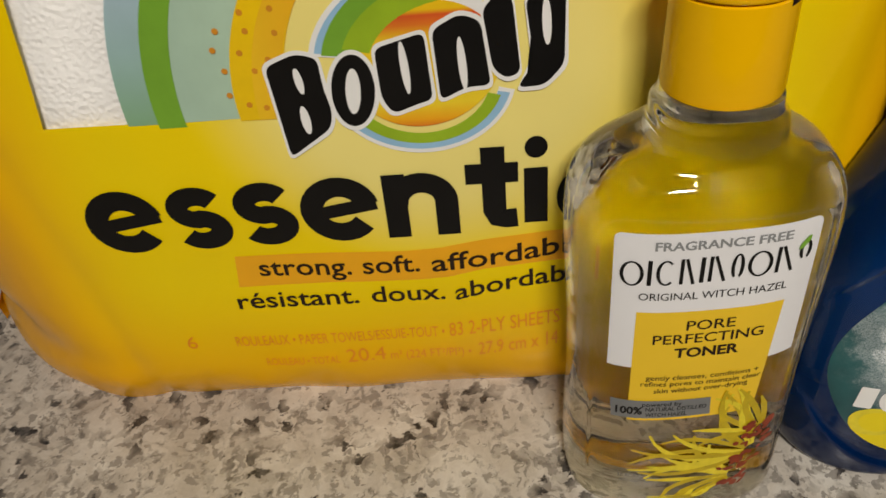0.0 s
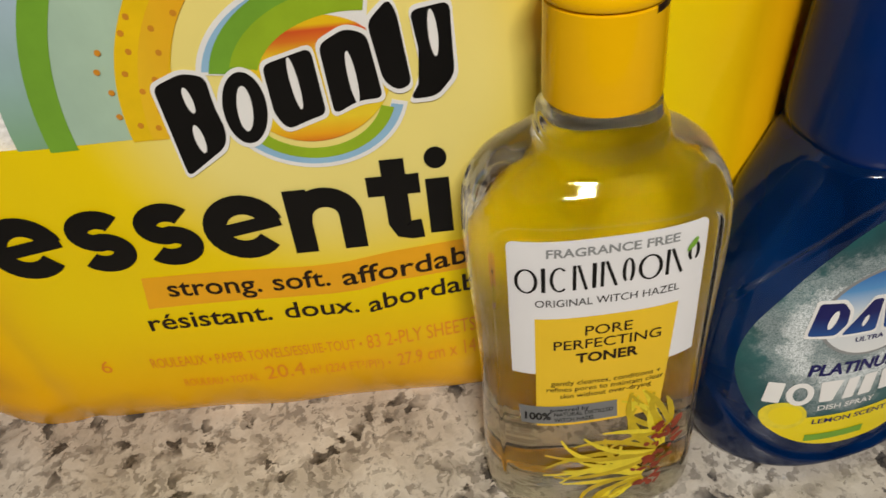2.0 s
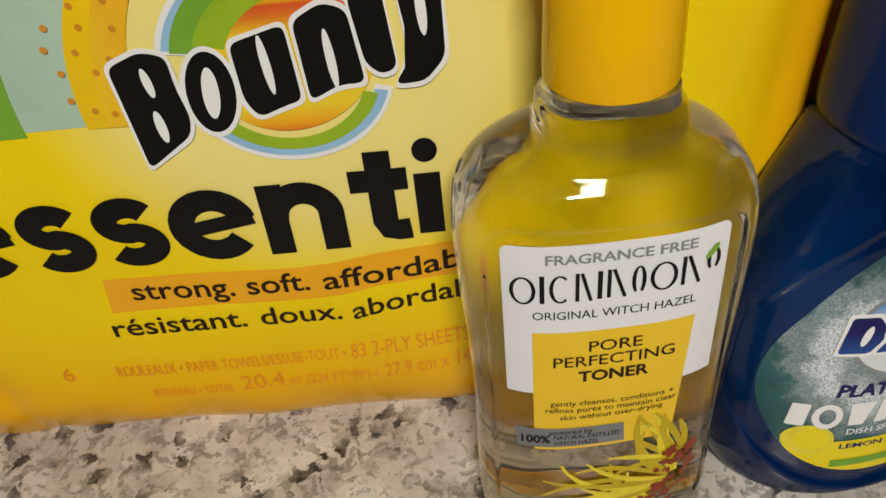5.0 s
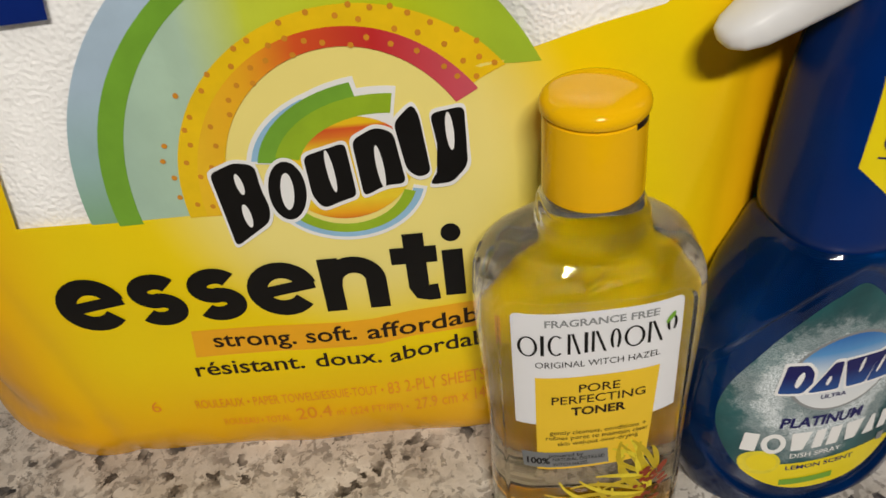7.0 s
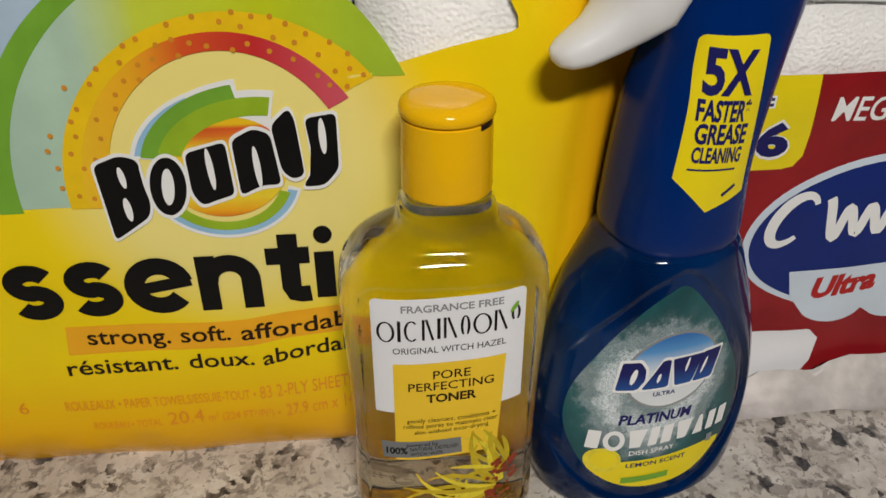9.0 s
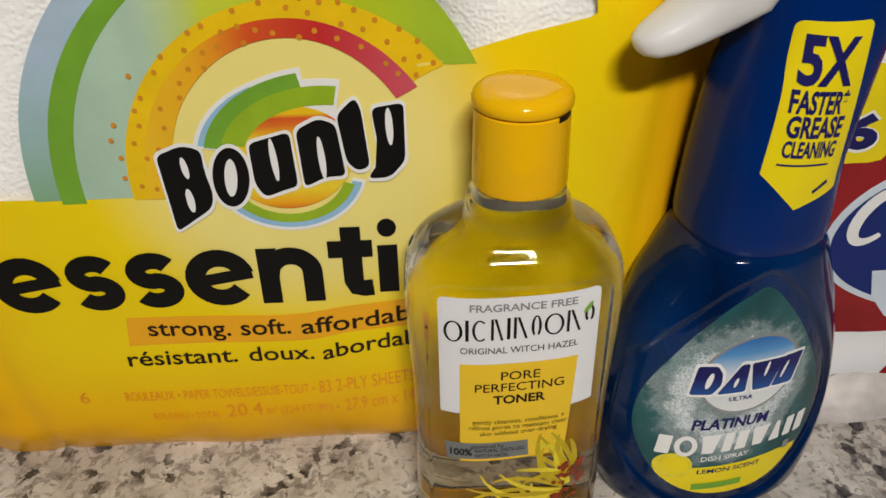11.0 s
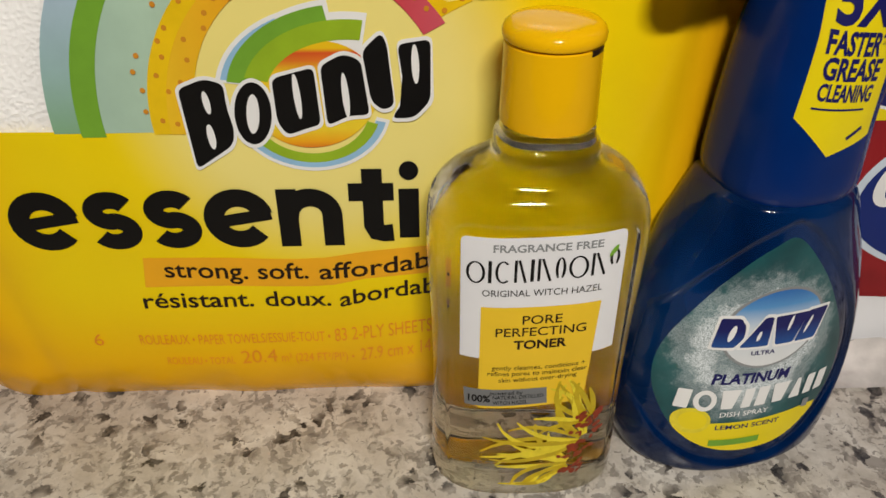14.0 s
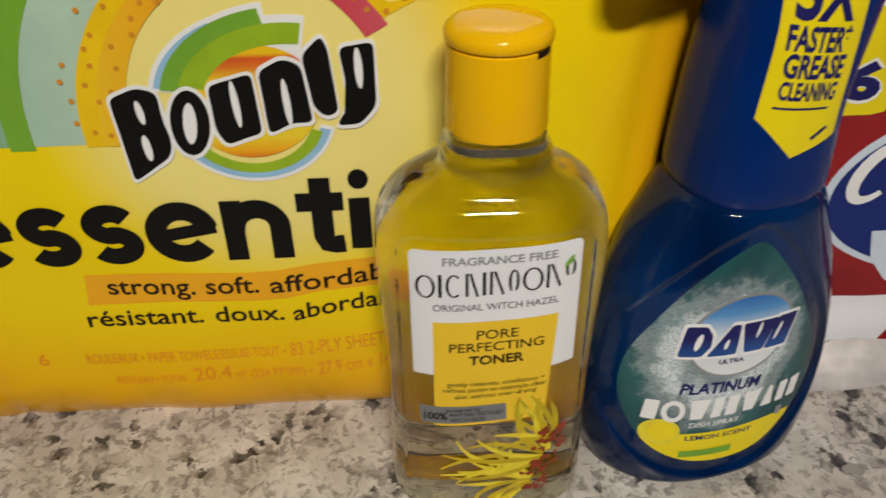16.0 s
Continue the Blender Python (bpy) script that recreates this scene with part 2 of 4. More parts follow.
M = {
    "granite": granite_material(),
    "paper": paper_material(),
    "film": film_clear_material(),
    "yellow_film": yellow_film_material(),
    "liquid": clear_material("clear_liquid", 1.29, (0.955, 0.935, 0.83), wavy=0.16),
    "cap_yellow": plain("cap_yellow", (0.89, 0.49, 0.002), 0.10, 0.15, 0.03, 40, 0.04),
    "white_label": plain("white_label", (0.80, 0.80, 0.83), 0.35, 0.4, 0.02),
    "blue_body": blue_body_material(),
    "blue_plastic": plain("blue_plastic", (0.0006, 0.021, 0.145), 0.22, 0.2, 0.10, 30, 0.05),
    "white_plastic": plain("white_plastic", (0.78, 0.78, 0.79), 0.3, 0.5, 0.03),
    "red_film": plain("red_film", (0.27, 0.010, 0.014), 0.26, 0.4, 0.15, 30, 0.25, relief_scale=45.0),
    "wall_paint": plain("wall_paint", (0.20, 0.185, 0.165), 0.8, 0.3, 0.03, 8, 0.1),
    "ceiling_paint": plain("ceiling_paint", (0.62, 0.60, 0.57), 0.9, 0.3, 0.03, 8, 0.1),
    "floor_tile": plain("floor_tile", (0.35, 0.31, 0.27), 0.5, 0.4, 0.15, 6, 0.1),
    "black_ink": plain("black_ink", (0.005, 0.0045, 0.0045), 0.42, 0.2, 0.15),
    "brown_ink": plain("brown_ink", (0.022, 0.010, 0.006), 0.42, 0.2, 0.15),
    "navy_ink": plain("navy_ink", (0.012, 0.012, 0.11), 0.36, 0.3, 0.1),
    "grey_ink": plain("grey_ink", (0.26, 0.27, 0.28), 0.4, 0.3, 0.08),
    "slate_ink": plain("slate_ink", (0.17, 0.175, 0.18), 0.3, 0.6, 0.08),
    "white_ink": plain("white_ink", (0.84, 0.84, 0.84), 0.36, 0.3, 0.02),
    "orange_ink": plain("orange_ink", (0.88, 0.42, 0.01), 0.34, 0.3, 0.04),
    "deep_orange_ink": plain("deep_orange_ink", (0.78, 0.27, 0.008), 0.34, 0.3, 0.06),
    "dotted_ink": plain("dotted_ink", (0.86, 0.56, 0.006), 0.34, 0.3, 0.06, 90),
    "dot_ink": plain("dot_ink", (0.64, 0.26, 0.02), 0.36, 0.3, 0.1),
    "leaf_green_ink": plain("leaf_green_ink", (0.18, 0.39, 0.035), 0.34, 0.3, 0.08, 90),
    "mid_green_ink": plain("mid_green_ink", (0.30, 0.46, 0.02), 0.34, 0.3, 0.08, 90),
    "sky_ink": plain("sky_ink", (0.30, 0.52, 0.74), 0.34, 0.3, 0.06, 90),
    "label_yellow": plain("label_yellow", (0.84, 0.55, 0.02), 0.35, 0.4, 0.03),
    "tag_yellow": plain("tag_yellow", (0.85, 0.68, 0.004), 0.32, 0.4, 0.03),
    "lemon_ink": plain("lemon_ink", (0.80, 0.66, 0.03), 0.32, 0.4, 0.12, 200),
    "petal": plain("petal", (0.52, 0.38, 0.008), 0.4, 0.3, 0.15, 250),
    "petal_light": plain("petal_light", (0.76, 0.62, 0.03), 0.4, 0.3, 0.12, 250),
    "petal_dark": plain("petal_dark", (0.24, 0.030, 0.006), 0.4, 0.3, 0.3, 300),
    "royal_ink": plain("royal_ink", (0.004, 0.020, 0.17), 0.3, 0.4, 0.1, 40, 0.2, relief_scale=45.0),
    "cloud_ink": plain("cloud_ink", (0.62, 0.70, 0.80), 0.32, 0.4, 0.05, 40, 0.2, relief_scale=45.0),
    "red_ink": plain("red_ink", (0.42, 0.02, 0.02), 0.34, 0.3, 0.1),
    "teal_arc": spread("teal_arc", "Z", [(0.145, (0.24, 0.44, 0.26)), (0.17, (0.34, 0.52, 0.52)), (0.20, (0.42, 0.55, 0.68)), (0.25, (0.44, 0.56, 0.70))]),
    "inner_arc": spread("inner_arc", "X", [(-0.142, (0.42, 0.60, 0.48)), (-0.106, (0.46, 0.63, 0.48)), (-0.084, (0.58, 0.66, 0.05)), (-0.04, (0.58, 0.66, 0.01)), (-0.012, (0.42, 0.58, 0.03)), (0.025, (0.32, 0.52, 0.04))]),
    "red_arc": spread("red_arc", "X", [(-0.118, (0.88, 0.56, 0.02)), (-0.090, (0.88, 0.44, 0.015)), (-0.070, (0.74, 0.10, 0.02)), (-0.045, (0.60, 0.03, 0.03)), (-0.014, (0.64, 0.10, 0.14))]),
    "warm_oval": spread("warm_oval", "Z", [(0.1365, (0.66, 0.08, 0.02)), (0.1405, (0.88, 0.40, 0.01)), (0.146, (0.90, 0.66, 0.03)), (0.168, (0.90, 0.62, 0.02)), (0.1725, (0.78, 0.20, 0.02)), (0.1755, (0.72, 0.10, 0.02)), (0.1772, (0.88, 0.55, 0.01))]),
    "oval_sky": spread("oval_sky", "Z", [(0.06, (0.78, 0.80, 0.82)), (0.078, (0.70, 0.76, 0.82)), (0.088, (0.10, 0.30, 0.62)), (0.096, (0.02, 0.13, 0.45))]),
    "brand_blue": spread("brand_blue", "Z", [(0.068, (0.02, 0.10, 0.36)), (0.078, (0.010, 0.012, 0.12)), (0.086, (0.010, 0.010, 0.10))]),
    "foam": foam_material(),
    "skirt": plain("milky_film", (0.62, 0.58, 0.56), 0.16, 0.6, 0.30, 45, 0.5, relief_scale=80.0),
}


# ---- mesh helpers ----
def part(name, bm, mat, parent=None, label="", smooth=True, angle=40):
    me = bpy.data.meshes.new(name)
    bmesh.ops.recalc_face_normals(bm, faces=bm.faces[:])
    lim = radians(angle)
    for f in bm.faces:
        f.smooth = smooth
    for e in bm.edges:
        if len(e.link_faces) == 2 and e.calc_face_angle(0) > lim:
            e.smooth = False
    bm.to_mesh(me)
    bm.free()
    me.materials.append(mat)
    ob = new(name, me)
    if parent:
        ob.parent = parent
    if label:
        tagged(ob, label)
    return ob


def thing(name, label, category, at=(0, 0, 0), rz=0.0, group="", kind=""):
    ob = new(name)
    ob.empty_display_size = 0.02
    ob.matrix_world = pose(*at, 0, 0, rz)
    return tagged(ob, label, category, group, kind)


def box(bm, x0, x1, y0, y1, z0, z1, bevel=0.0, seg=2):
    made = bmesh.ops.create_cube(bm, size=1.0)["verts"]
    for v in made:
        v.co = Vector(((x0 + x1) / 2 + v.co.x * (x1 - x0), (y0 + y1) / 2 + v.co.y * (y1 - y0), (z0 + z1) / 2 + v.co.z * (z1 - z0)))
    if bevel:
        edges = list({e for v in made for e in v.link_edges})
        bmesh.ops.bevel(bm, geom=edges, offset=bevel, segments=seg, affect="EDGES", profile=0.5)
    return bm


def ring_point(a, b, p, k, n):
    t = 2 * math.pi * k / n
    c, s = math.cos(t), math.sin(t)
    return a * math.copysign(abs(c) ** (2 / p), c), b * math.copysign(abs(s) ** (2 / p), s)


def loft(bm, rings, n=72, bottom=True, top=True):
    """Skin superellipse rings (cx, cy, z, a, b, p)."""
    rows = []
    for cx, cy, z, a, b, p in rings:
        rows.append([bm.verts.new((cx + q[0], cy + q[1], z)) for q in (ring_point(a, b, p, k, n) for k in range(n))])
    for r0, r1 in zip(rows, rows[1:]):
        for k in range(n):
            bm.faces.new((r0[k], r0[(k + 1) % n], r1[(k + 1) % n], r1[k]))
    if bottom:
        bm.faces.new(rows[0][::-1])
    if top:
        bm.faces.new(rows[-1])
    return rows


def curve_at(table, z):
    """Smooth interpolation of a table (z, values...)."""
    zs = [r[0] for r in table]
    if z <= zs[0]:
        return table[0][1:]
    if z >= zs[-1]:
        return table[-1][1:]
    i = max(k for k in range(len(zs) - 1) if zs[k] <= z)
    t = (z - zs[i]) / (zs[i + 1] - zs[i])
    out = []
    for c in range(1, len(table[0])):
        p1, p2 = table[i][c], table[i + 1][c]
        p0 = table[max(i - 1, 0)][c]
        p3 = table[min(i + 2, len(zs) - 1)][c]
        z0, z3 = zs[max(i - 1, 0)], zs[min(i + 2, len(zs) - 1)]
        h = zs[i + 1] - zs[i]
        m1 = (p2 - p0) / (zs[i + 1] - z0) * h
        m2 = (p3 - p1) / (z3 - zs[i]) * h
        out.append((2 * t**3 - 3 * t**2 + 1) * p1 + (t**3 - 2 * t**2 + t) * m1 + (-2 * t**3 + 3 * t**2) * p2 + (t**3 - t**2) * m2)
    return out


def levels(z0, z1, step):
    n = max(2, round((z1 - z0) / step))
    return [z0 + (z1 - z0) * k / n for k in range(n + 1)]

# ---- print helpers: flat shapes laid on a curved surface ----
def outline(points, rounds=2, open_ends=False):
    """Rounded closed outline: corner cutting."""
    pts = [Vector(p) for p in points]
    for _ in range(rounds):
        out = []
        for k, p in enumerate(pts):
            q = pts[(k + 1) % len(pts)]
            out += [p * 0.75 + q * 0.25, p * 0.25 + q * 0.75]
        pts = out
    return [tuple(p) for p in pts]


def spline(points, steps=6):
    """Smooth closed curve through a few control points."""
    n, out = len(points), []
    for k in range(n):
        p0, p1, p2, p3 = (Vector(points[(k + j) % n]) for j in (-1, 0, 1, 2))
        for s in range(steps):
            t = s / steps
            out.append(tuple(0.5 * (2 * p1 + (p2 - p0) * t + (2 * p0 - 5 * p1 + 4 * p2 - p3) * t * t + (3 * p1 - p0 - 3 * p2 + p3) * t**3)))
    return out


def oval(cx, cz, rx, rz, turn=0.0, n=48):
    c, s = math.cos(radians(turn)), math.sin(radians(turn))
    return [(cx + rx * math.cos(t) * c - rz * math.sin(t) * s, cz + rx * math.cos(t) * s + rz * math.sin(t) * c) for t in (2 * math.pi * k / n for k in range(n))]


def arc_band(cx, cz, r_out, r_in, a0, a1, n=60, floor=0.0):
    """Part of an elliptical ring, from angle a0 to a1 in degrees, as faces."""
    ts = [radians(a0 + (a1 - a0) * k / n) for k in range(n + 1)]
    out = [(cx + r_out[0] * math.cos(t), max(floor, cz + r_out[1] * math.sin(t))) for t in ts]
    inn = [(cx + r_in[0] * math.cos(t), max(floor, cz + r_in[1] * math.sin(t))) for t in ts]
    return [(out[k], out[k + 1], inn[k + 1], inn[k]) for k in range(n)]


def strip(points, width):
    """A stroke along points, as faces."""
    left, right = [], []
    for k, p in enumerate(points):
        a, b2 = Vector(points[max(k - 1, 0)]), Vector(points[min(k + 1, len(points) - 1)])
        d = (b2 - a).normalized()
        nrm = Vector((-d.y, d.x)) * (width[k] if isinstance(width, (list, tuple)) else width) / 2
        left.append(tuple(Vector(p) + nrm))
        right.append(tuple(Vector(p) - nrm))
    return [(left[k], left[k + 1], right[k + 1], right[k]) for k in range(len(points) - 1)]


def rounded(points, r):
    """Closed outline with corners rounded to about r."""
    n, out = len(points), []
    for k in range(n):
        p0, p, p1 = (Vector(points[(k + j) % n]) for j in (-1, 0, 1))
        a = p + (p0 - p).normalized() * min(r, (p0 - p).length * 0.45)
        c = p + (p1 - p).normalized() * min(r, (p1 - p).length * 0.45)
        for t in (0, 0.25, 0.5, 0.75, 1):
            out.append(tuple(a * (1 - t) ** 2 + p * (2 * t * (1 - t)) + c * t * t))
    return out


def flat(polys):
    """Outlines, or lists of faces, as one flat mesh."""
    bm = bmesh.new()
    for poly in polys:
        if isinstance(poly[0][0], (int, float)):
            f = bm.faces.new([bm.verts.new((x, 0, z)) for x, z in poly])
            if len(poly) > 4:
                bmesh.ops.triangulate(bm, faces=[f], ngon_method="EAR_CLIP")
        else:
            for face in poly:
                bm.faces.new([bm.verts.new((x, 0, z)) for x, z in face])
    bmesh.ops.remove_doubles(bm, verts=bm.verts[:], dist=2e-6)
    return bm


def drape(bm, surf, lift, step=0.004):
    """Cut a flat mesh in the xz plane into small faces and lay it on surf."""
    xs = [v.co.x for v in bm.verts]
    zs = [v.co.z for v in bm.verts]
    for axis, lo, hi in ((0, min(xs), max(xs)), (2, min(zs), max(zs))):
        n = int((hi - lo) / step)
        for k in range(1, n + 1):
            co, no = Vector((0, 0, 0)), Vector((0, 0, 0))
            co[axis], no[axis] = lo + (hi - lo) * k / (n + 1), 1
            bmesh.ops.bisect_plane(bm, geom=bm.verts[:] + bm.edges[:] + bm.faces[:], dist=1e-7, plane_co=co, plane_no=no)
    for v in bm.verts:
        v.co.y = surf(v.co.x, v.co.z) - lift
    return bm


def letters(text, x0, z0, x1, z1, height, bold=0.0, shear=0.0, sag=0.0):
    """A line of lettering from (x0, z0) to (x1, z1), capitals of that height, as a flat mesh."""
    data = bpy.data.curves.new("lettering", "FONT")
    data.body, data.offset, data.resolution_u = text, bold, 3
    ob = new("lettering", data)
    bpy.context.view_layer.update()
    dg = bpy.context.evaluated_depsgraph_get()
    me = bpy.data.meshes.new_from_object(ob.evaluated_get(dg))
    bpy.data.objects.remove(ob)
    bm = bmesh.new()
    bm.from_mesh(me)
    bpy.data.meshes.remove(me)
    lo, hi = min(v.co.x for v in bm.verts), max(v.co.x for v in bm.verts)
    for v in bm.verts:
        t = (v.co.x - lo) / (hi - lo)
        up = v.co.y / 0.69 * height
        v.co = Vector((x0 + (x1 - x0) * t + up * shear, 0, z0 + (z1 - z0) * t + up - 4 * sag * t * (1 - t)))
    return bm


def joined(meshes):
    out = bmesh.new()
    for bm in meshes:
        tmp = bpy.data.meshes.new("tmp")
        bm.to_mesh(tmp)
        bm.free()
        out.from_mesh(tmp)
        bpy.data.meshes.remove(tmp)
    return out


INK = 0.00013


# ---- structure: counter and plain room ----
box_bm = bmesh.new()
box(box_bm, -1.3, 1.3, -0.30, 0.62, -0.03, 0.0, 0.004)
tagged(part("countertop", box_bm, M["granite"]), "polished speckled white, grey and brown granite countertop", "countertop", kind="structure")


def slab(name, x0, x1, y0, y1, z0, z1, mat, label):
    bm = bmesh.new()
    box(bm, x0, x1, y0, y1, z0, z1)
    tagged(part(name, bm, mat), label, name.split("_")[0], kind="structure")


slab("wall_north", -1.4, 1.4, 0.62, 0.72, -0.9, 1.6, M["wall_paint"], "plain painted wall behind the counter")
slab("wall_south", -1.4, 1.4, -2.1, -2.0, -0.9, 1.6, M["wall_paint"], "plain painted wall facing the counter")
slab("wall_west", -1.5, -1.4, -2.1, 0.72, -0.9, 1.6, M["wall_paint"], "plain painted side wall of the room")
slab("wall_east", 1.4, 1.5, -2.1, 0.72, -0.9, 1.6, M["wall_paint"], "plain painted side wall of the room")
slab("floor", -1.5, 1.5, -2.1, 0.72, -1.0, -0.9, M["floor_tile"], "plain brown floor of the room")
slab("ceiling", -1.5, 1.5, -2.1, 0.72, 1.6, 1.7, M["ceiling_paint"], "plain white ceiling of the room")
bm = bmesh.new()
box(bm, -1.25, 1.25, -0.26, 0.60, -0.898, -0.031, 0.003)
tagged(part("base_cabinet", bm, M["white_plastic"]), "plain white base cabinet under the countertop", "cabinet", kind="structure")


# ---- paper towel package ----
TOWEL_GAPS = (-0.114, -0.009)


def towel_y(x, z):
    """Front of the package."""
    y = 0.0505
    if z < 0.03:
        y += 0.012 * ((0.03 - z) / 0.03) ** 2
    top = min(1.0, max(0.0, (z - 0.15) / 0.1))
    for g in TOWEL_GAPS:
        y += 0.003 * top * math.exp(-((x - g) / 0.007) ** 2)
    xl, xr = -0.200, 0.070
    if x < xl:
        y += 0.032 * ((xl - x) / 0.062) ** 2.0
    if x > xr:
        y += 0.05 * ((x - xr) / 0.060) ** 1.7
    y += 0.0010 * noise.noise(Vector((x * 22, 3.1, z * 22)))
    if z < 0.05:
        y += 0.0022 * (1 - z / 0.05) * noise.noise(Vector((x * 34, 8.3, z * 60)))
    for cx, lean, wide, deep in ((0.078, 0.10, 0.0045, 0.0016), (0.094, -0.06, 0.006, 0.0022), (0.064, 0.20, 0.005, -0.0010), (-0.212, -0.15, 0.006, 0.0015)):
        y += deep * math.exp(-((x - cx - lean * (z - 0.15)) / wide) ** 2)
    return y


def sheet(bm, surf, x0, x1, z0, z1, nx, nz, lift=0.0, warp=None):
    """A grid draped on surf(x, z)."""
    rows = []
    for i in range(nx + 1):
        row = []
        for k in range(nz + 1):
            x, z = x0 + (x1 - x0) * i / nx, z0 + (z1 - z0) * k / nz
            xw = warp(x, z) if warp else x
            row.append(bm.verts.new((xw, surf(x, z) - lift, z)))
        rows.append(row)
    for r0, r1 in zip(rows, rows[1:]):
        for k in range(nz):
            bm.faces.new((r0[k], r1[k], r1[k + 1], r0[k + 1]))


def tuck(x, z):
    """The package is pinched over the foot of its left end and spreads again at the counter."""
    if x > -0.19:
        return x
    k = curve_at([(0.0, 1.02), (0.010, 1.03), (0.020, 0.97), (0.034, 0.86), (0.048, 0.91), (0.062, 0.985), (0.08, 1.0)], z)[0]
    return -0.19 + (x + 0.19) * k


towels = thing("paper_towel_package", "yellow printed plastic package of white paper towel rolls standing on granite", "paper towels", (-0.06, 0.16, 0))


def put(name, bm, mat, parent, label="", **kw):
    """A part whose mesh was made in world places."""
    bpy.context.view_layer.update()
    bm.transform(parent.matrix_world.inverted())
    return part(name, bm, mat, parent, label, **kw)


for gx in (-0.1665, -0.0615, 0.0435):
    for row in (0, 1):
        bm = bmesh.new()
        cy = 0.1065 + row * 0.109
        loft(bm, [(gx, cy, 0.026, 0.046, 0.046, 3.0), (gx, cy, 0.032, 0.0522, 0.0530, 4.0), (gx, cy, 0.275, 0.0522, 0.0530, 4.0), (gx, cy, 0.281, 0.046, 0.046, 3.0)], 96)
        put("paper_roll", bm, M["paper"], towels, "white embossed paper towel roll")

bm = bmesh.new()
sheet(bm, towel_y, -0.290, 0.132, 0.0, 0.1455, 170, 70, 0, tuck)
front = put("printed_film", bm, M["yellow_film"], towels, "glossy yellow printed film, orange towards the foot and ends")
bm = bmesh.new()
sheet(bm, towel_y, -0.192, 0.06, 0.1455, 0.288, 90, 50, -0.0004)
clear = put("clear_film", bm, M["film"], towels, "clear plastic film")
clear.visible_shadow = False
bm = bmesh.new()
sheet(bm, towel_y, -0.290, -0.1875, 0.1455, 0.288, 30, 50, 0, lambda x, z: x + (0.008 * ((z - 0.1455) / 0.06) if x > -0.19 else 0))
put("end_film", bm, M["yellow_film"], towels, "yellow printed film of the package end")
EDGE = [(0.1440, -0.0120), (0.1925, -0.0180), (0.1985, 0.0060), (0.2040, 0.0260), (0.2090, 0.0480), (0.2105, 0.0503), (0.2145, 0.0500), (0.2206, 0.0469), (0.242, 0.040), (0.288, 0.036)]
bm = bmesh.new()
rows = []
for z in sorted(set(levels(0.1440, 0.288, 0.003) + [e[0] for e in EDGE])):
    k = max(i for i in range(len(EDGE) - 1) if EDGE[i][0] <= z + 1e-9)
    t = (z - EDGE[k][0]) / (EDGE[k + 1][0] - EDGE[k][0])
    x0 = EDGE[k][1] + (EDGE[k + 1][1] - EDGE[k][1]) * t
    rows.append([bm.verts.new((x, towel_y(x, z) - 0.05 * INK, z)) for x in (x0 + (0.132 - x0) * i / 44 for i in range(45))])
for r0, r1 in zip(rows, rows[1:]):
    for i in range(44):
        bm.faces.new((r0[i], r0[i + 1], r1[i + 1], r1[i]))
put("side_panel", bm, M["yellow_film"], towels, "yellow printed film panel")
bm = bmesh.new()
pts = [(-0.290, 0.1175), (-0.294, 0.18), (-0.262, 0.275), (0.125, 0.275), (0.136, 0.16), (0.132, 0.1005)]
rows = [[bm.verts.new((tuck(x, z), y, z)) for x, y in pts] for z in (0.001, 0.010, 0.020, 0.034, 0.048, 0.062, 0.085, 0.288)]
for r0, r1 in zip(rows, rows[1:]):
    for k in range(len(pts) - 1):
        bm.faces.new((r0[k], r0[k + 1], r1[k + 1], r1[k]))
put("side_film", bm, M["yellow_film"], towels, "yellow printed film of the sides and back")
bm = bmesh.new()
box(bm, -0.255, 0.128, 0.075, 0.274, 0.286, 0.289, 0.001)
put("top_film", bm, M["yellow_film"], towels)
def ink(name, polys, layer, mat, parent=towels, surf=towel_y, label="", step=0.004):
    return put(name, drape(flat(polys), surf, layer * INK, step), M[mat], parent, label)


def words(name, lines, layer, mat, parent=towels, surf=towel_y, label="", step=0.004):
    return put(name, drape(joined([letters(*ln) for ln in lines]), surf, layer * INK, step), M[mat], parent, label)


# rainbow print
CX, CZ = -0.055, 0.150
ink("blue_arc", [arc_band(CX, CZ, (0.104, 0.1042), (0.093, 0.0935), 186, 78, 60, 0.1448)], 1, "teal_arc", label="blue-green printed arc")
ink("inner_arc", [arc_band(CX, CZ, (0.086, 0.0895), (0.066, 0.068), 186, 80, 60, 0.1448), arc_band(CX + 0.0014, CZ, (0.0715, 0.0895), (0.060, 0.068), 80.6, 29, 40, CZ + 0.0437)], 1, "inner_arc", label="pale green printed arc")
ink("green_arc", [arc_band(CX, CZ, (0.094, 0.0945), (0.085, 0.0888), 186, 64, 60, 0.1432)], 2, "leaf_green_ink", label="green printed arc")
ink("pale_disc", [[(CX + 0.060 * math.cos(t), CZ - 0.0055 + 0.067 * math.sin(t)) for t in (math.pi * k / 40 for k in range(41))]], 0.15, "yellow_film", label="pale yellow print")
ink("dotted_arc", [arc_band(CX, CZ, (0.067, 0.069), (0.050, 0.058), 186, 39, 60, 0.144)], 3, "dotted_ink", label="dotted yellow printed arc")
ink("red_arc", [arc_band(-0.0585, 0.148, (0.0570, 0.0640), (0.0475, 0.0572), 186, 36, 60, 0.144)], 4, "red_arc", label="orange to red printed arc")
rng = random.Random(4)
dots = []
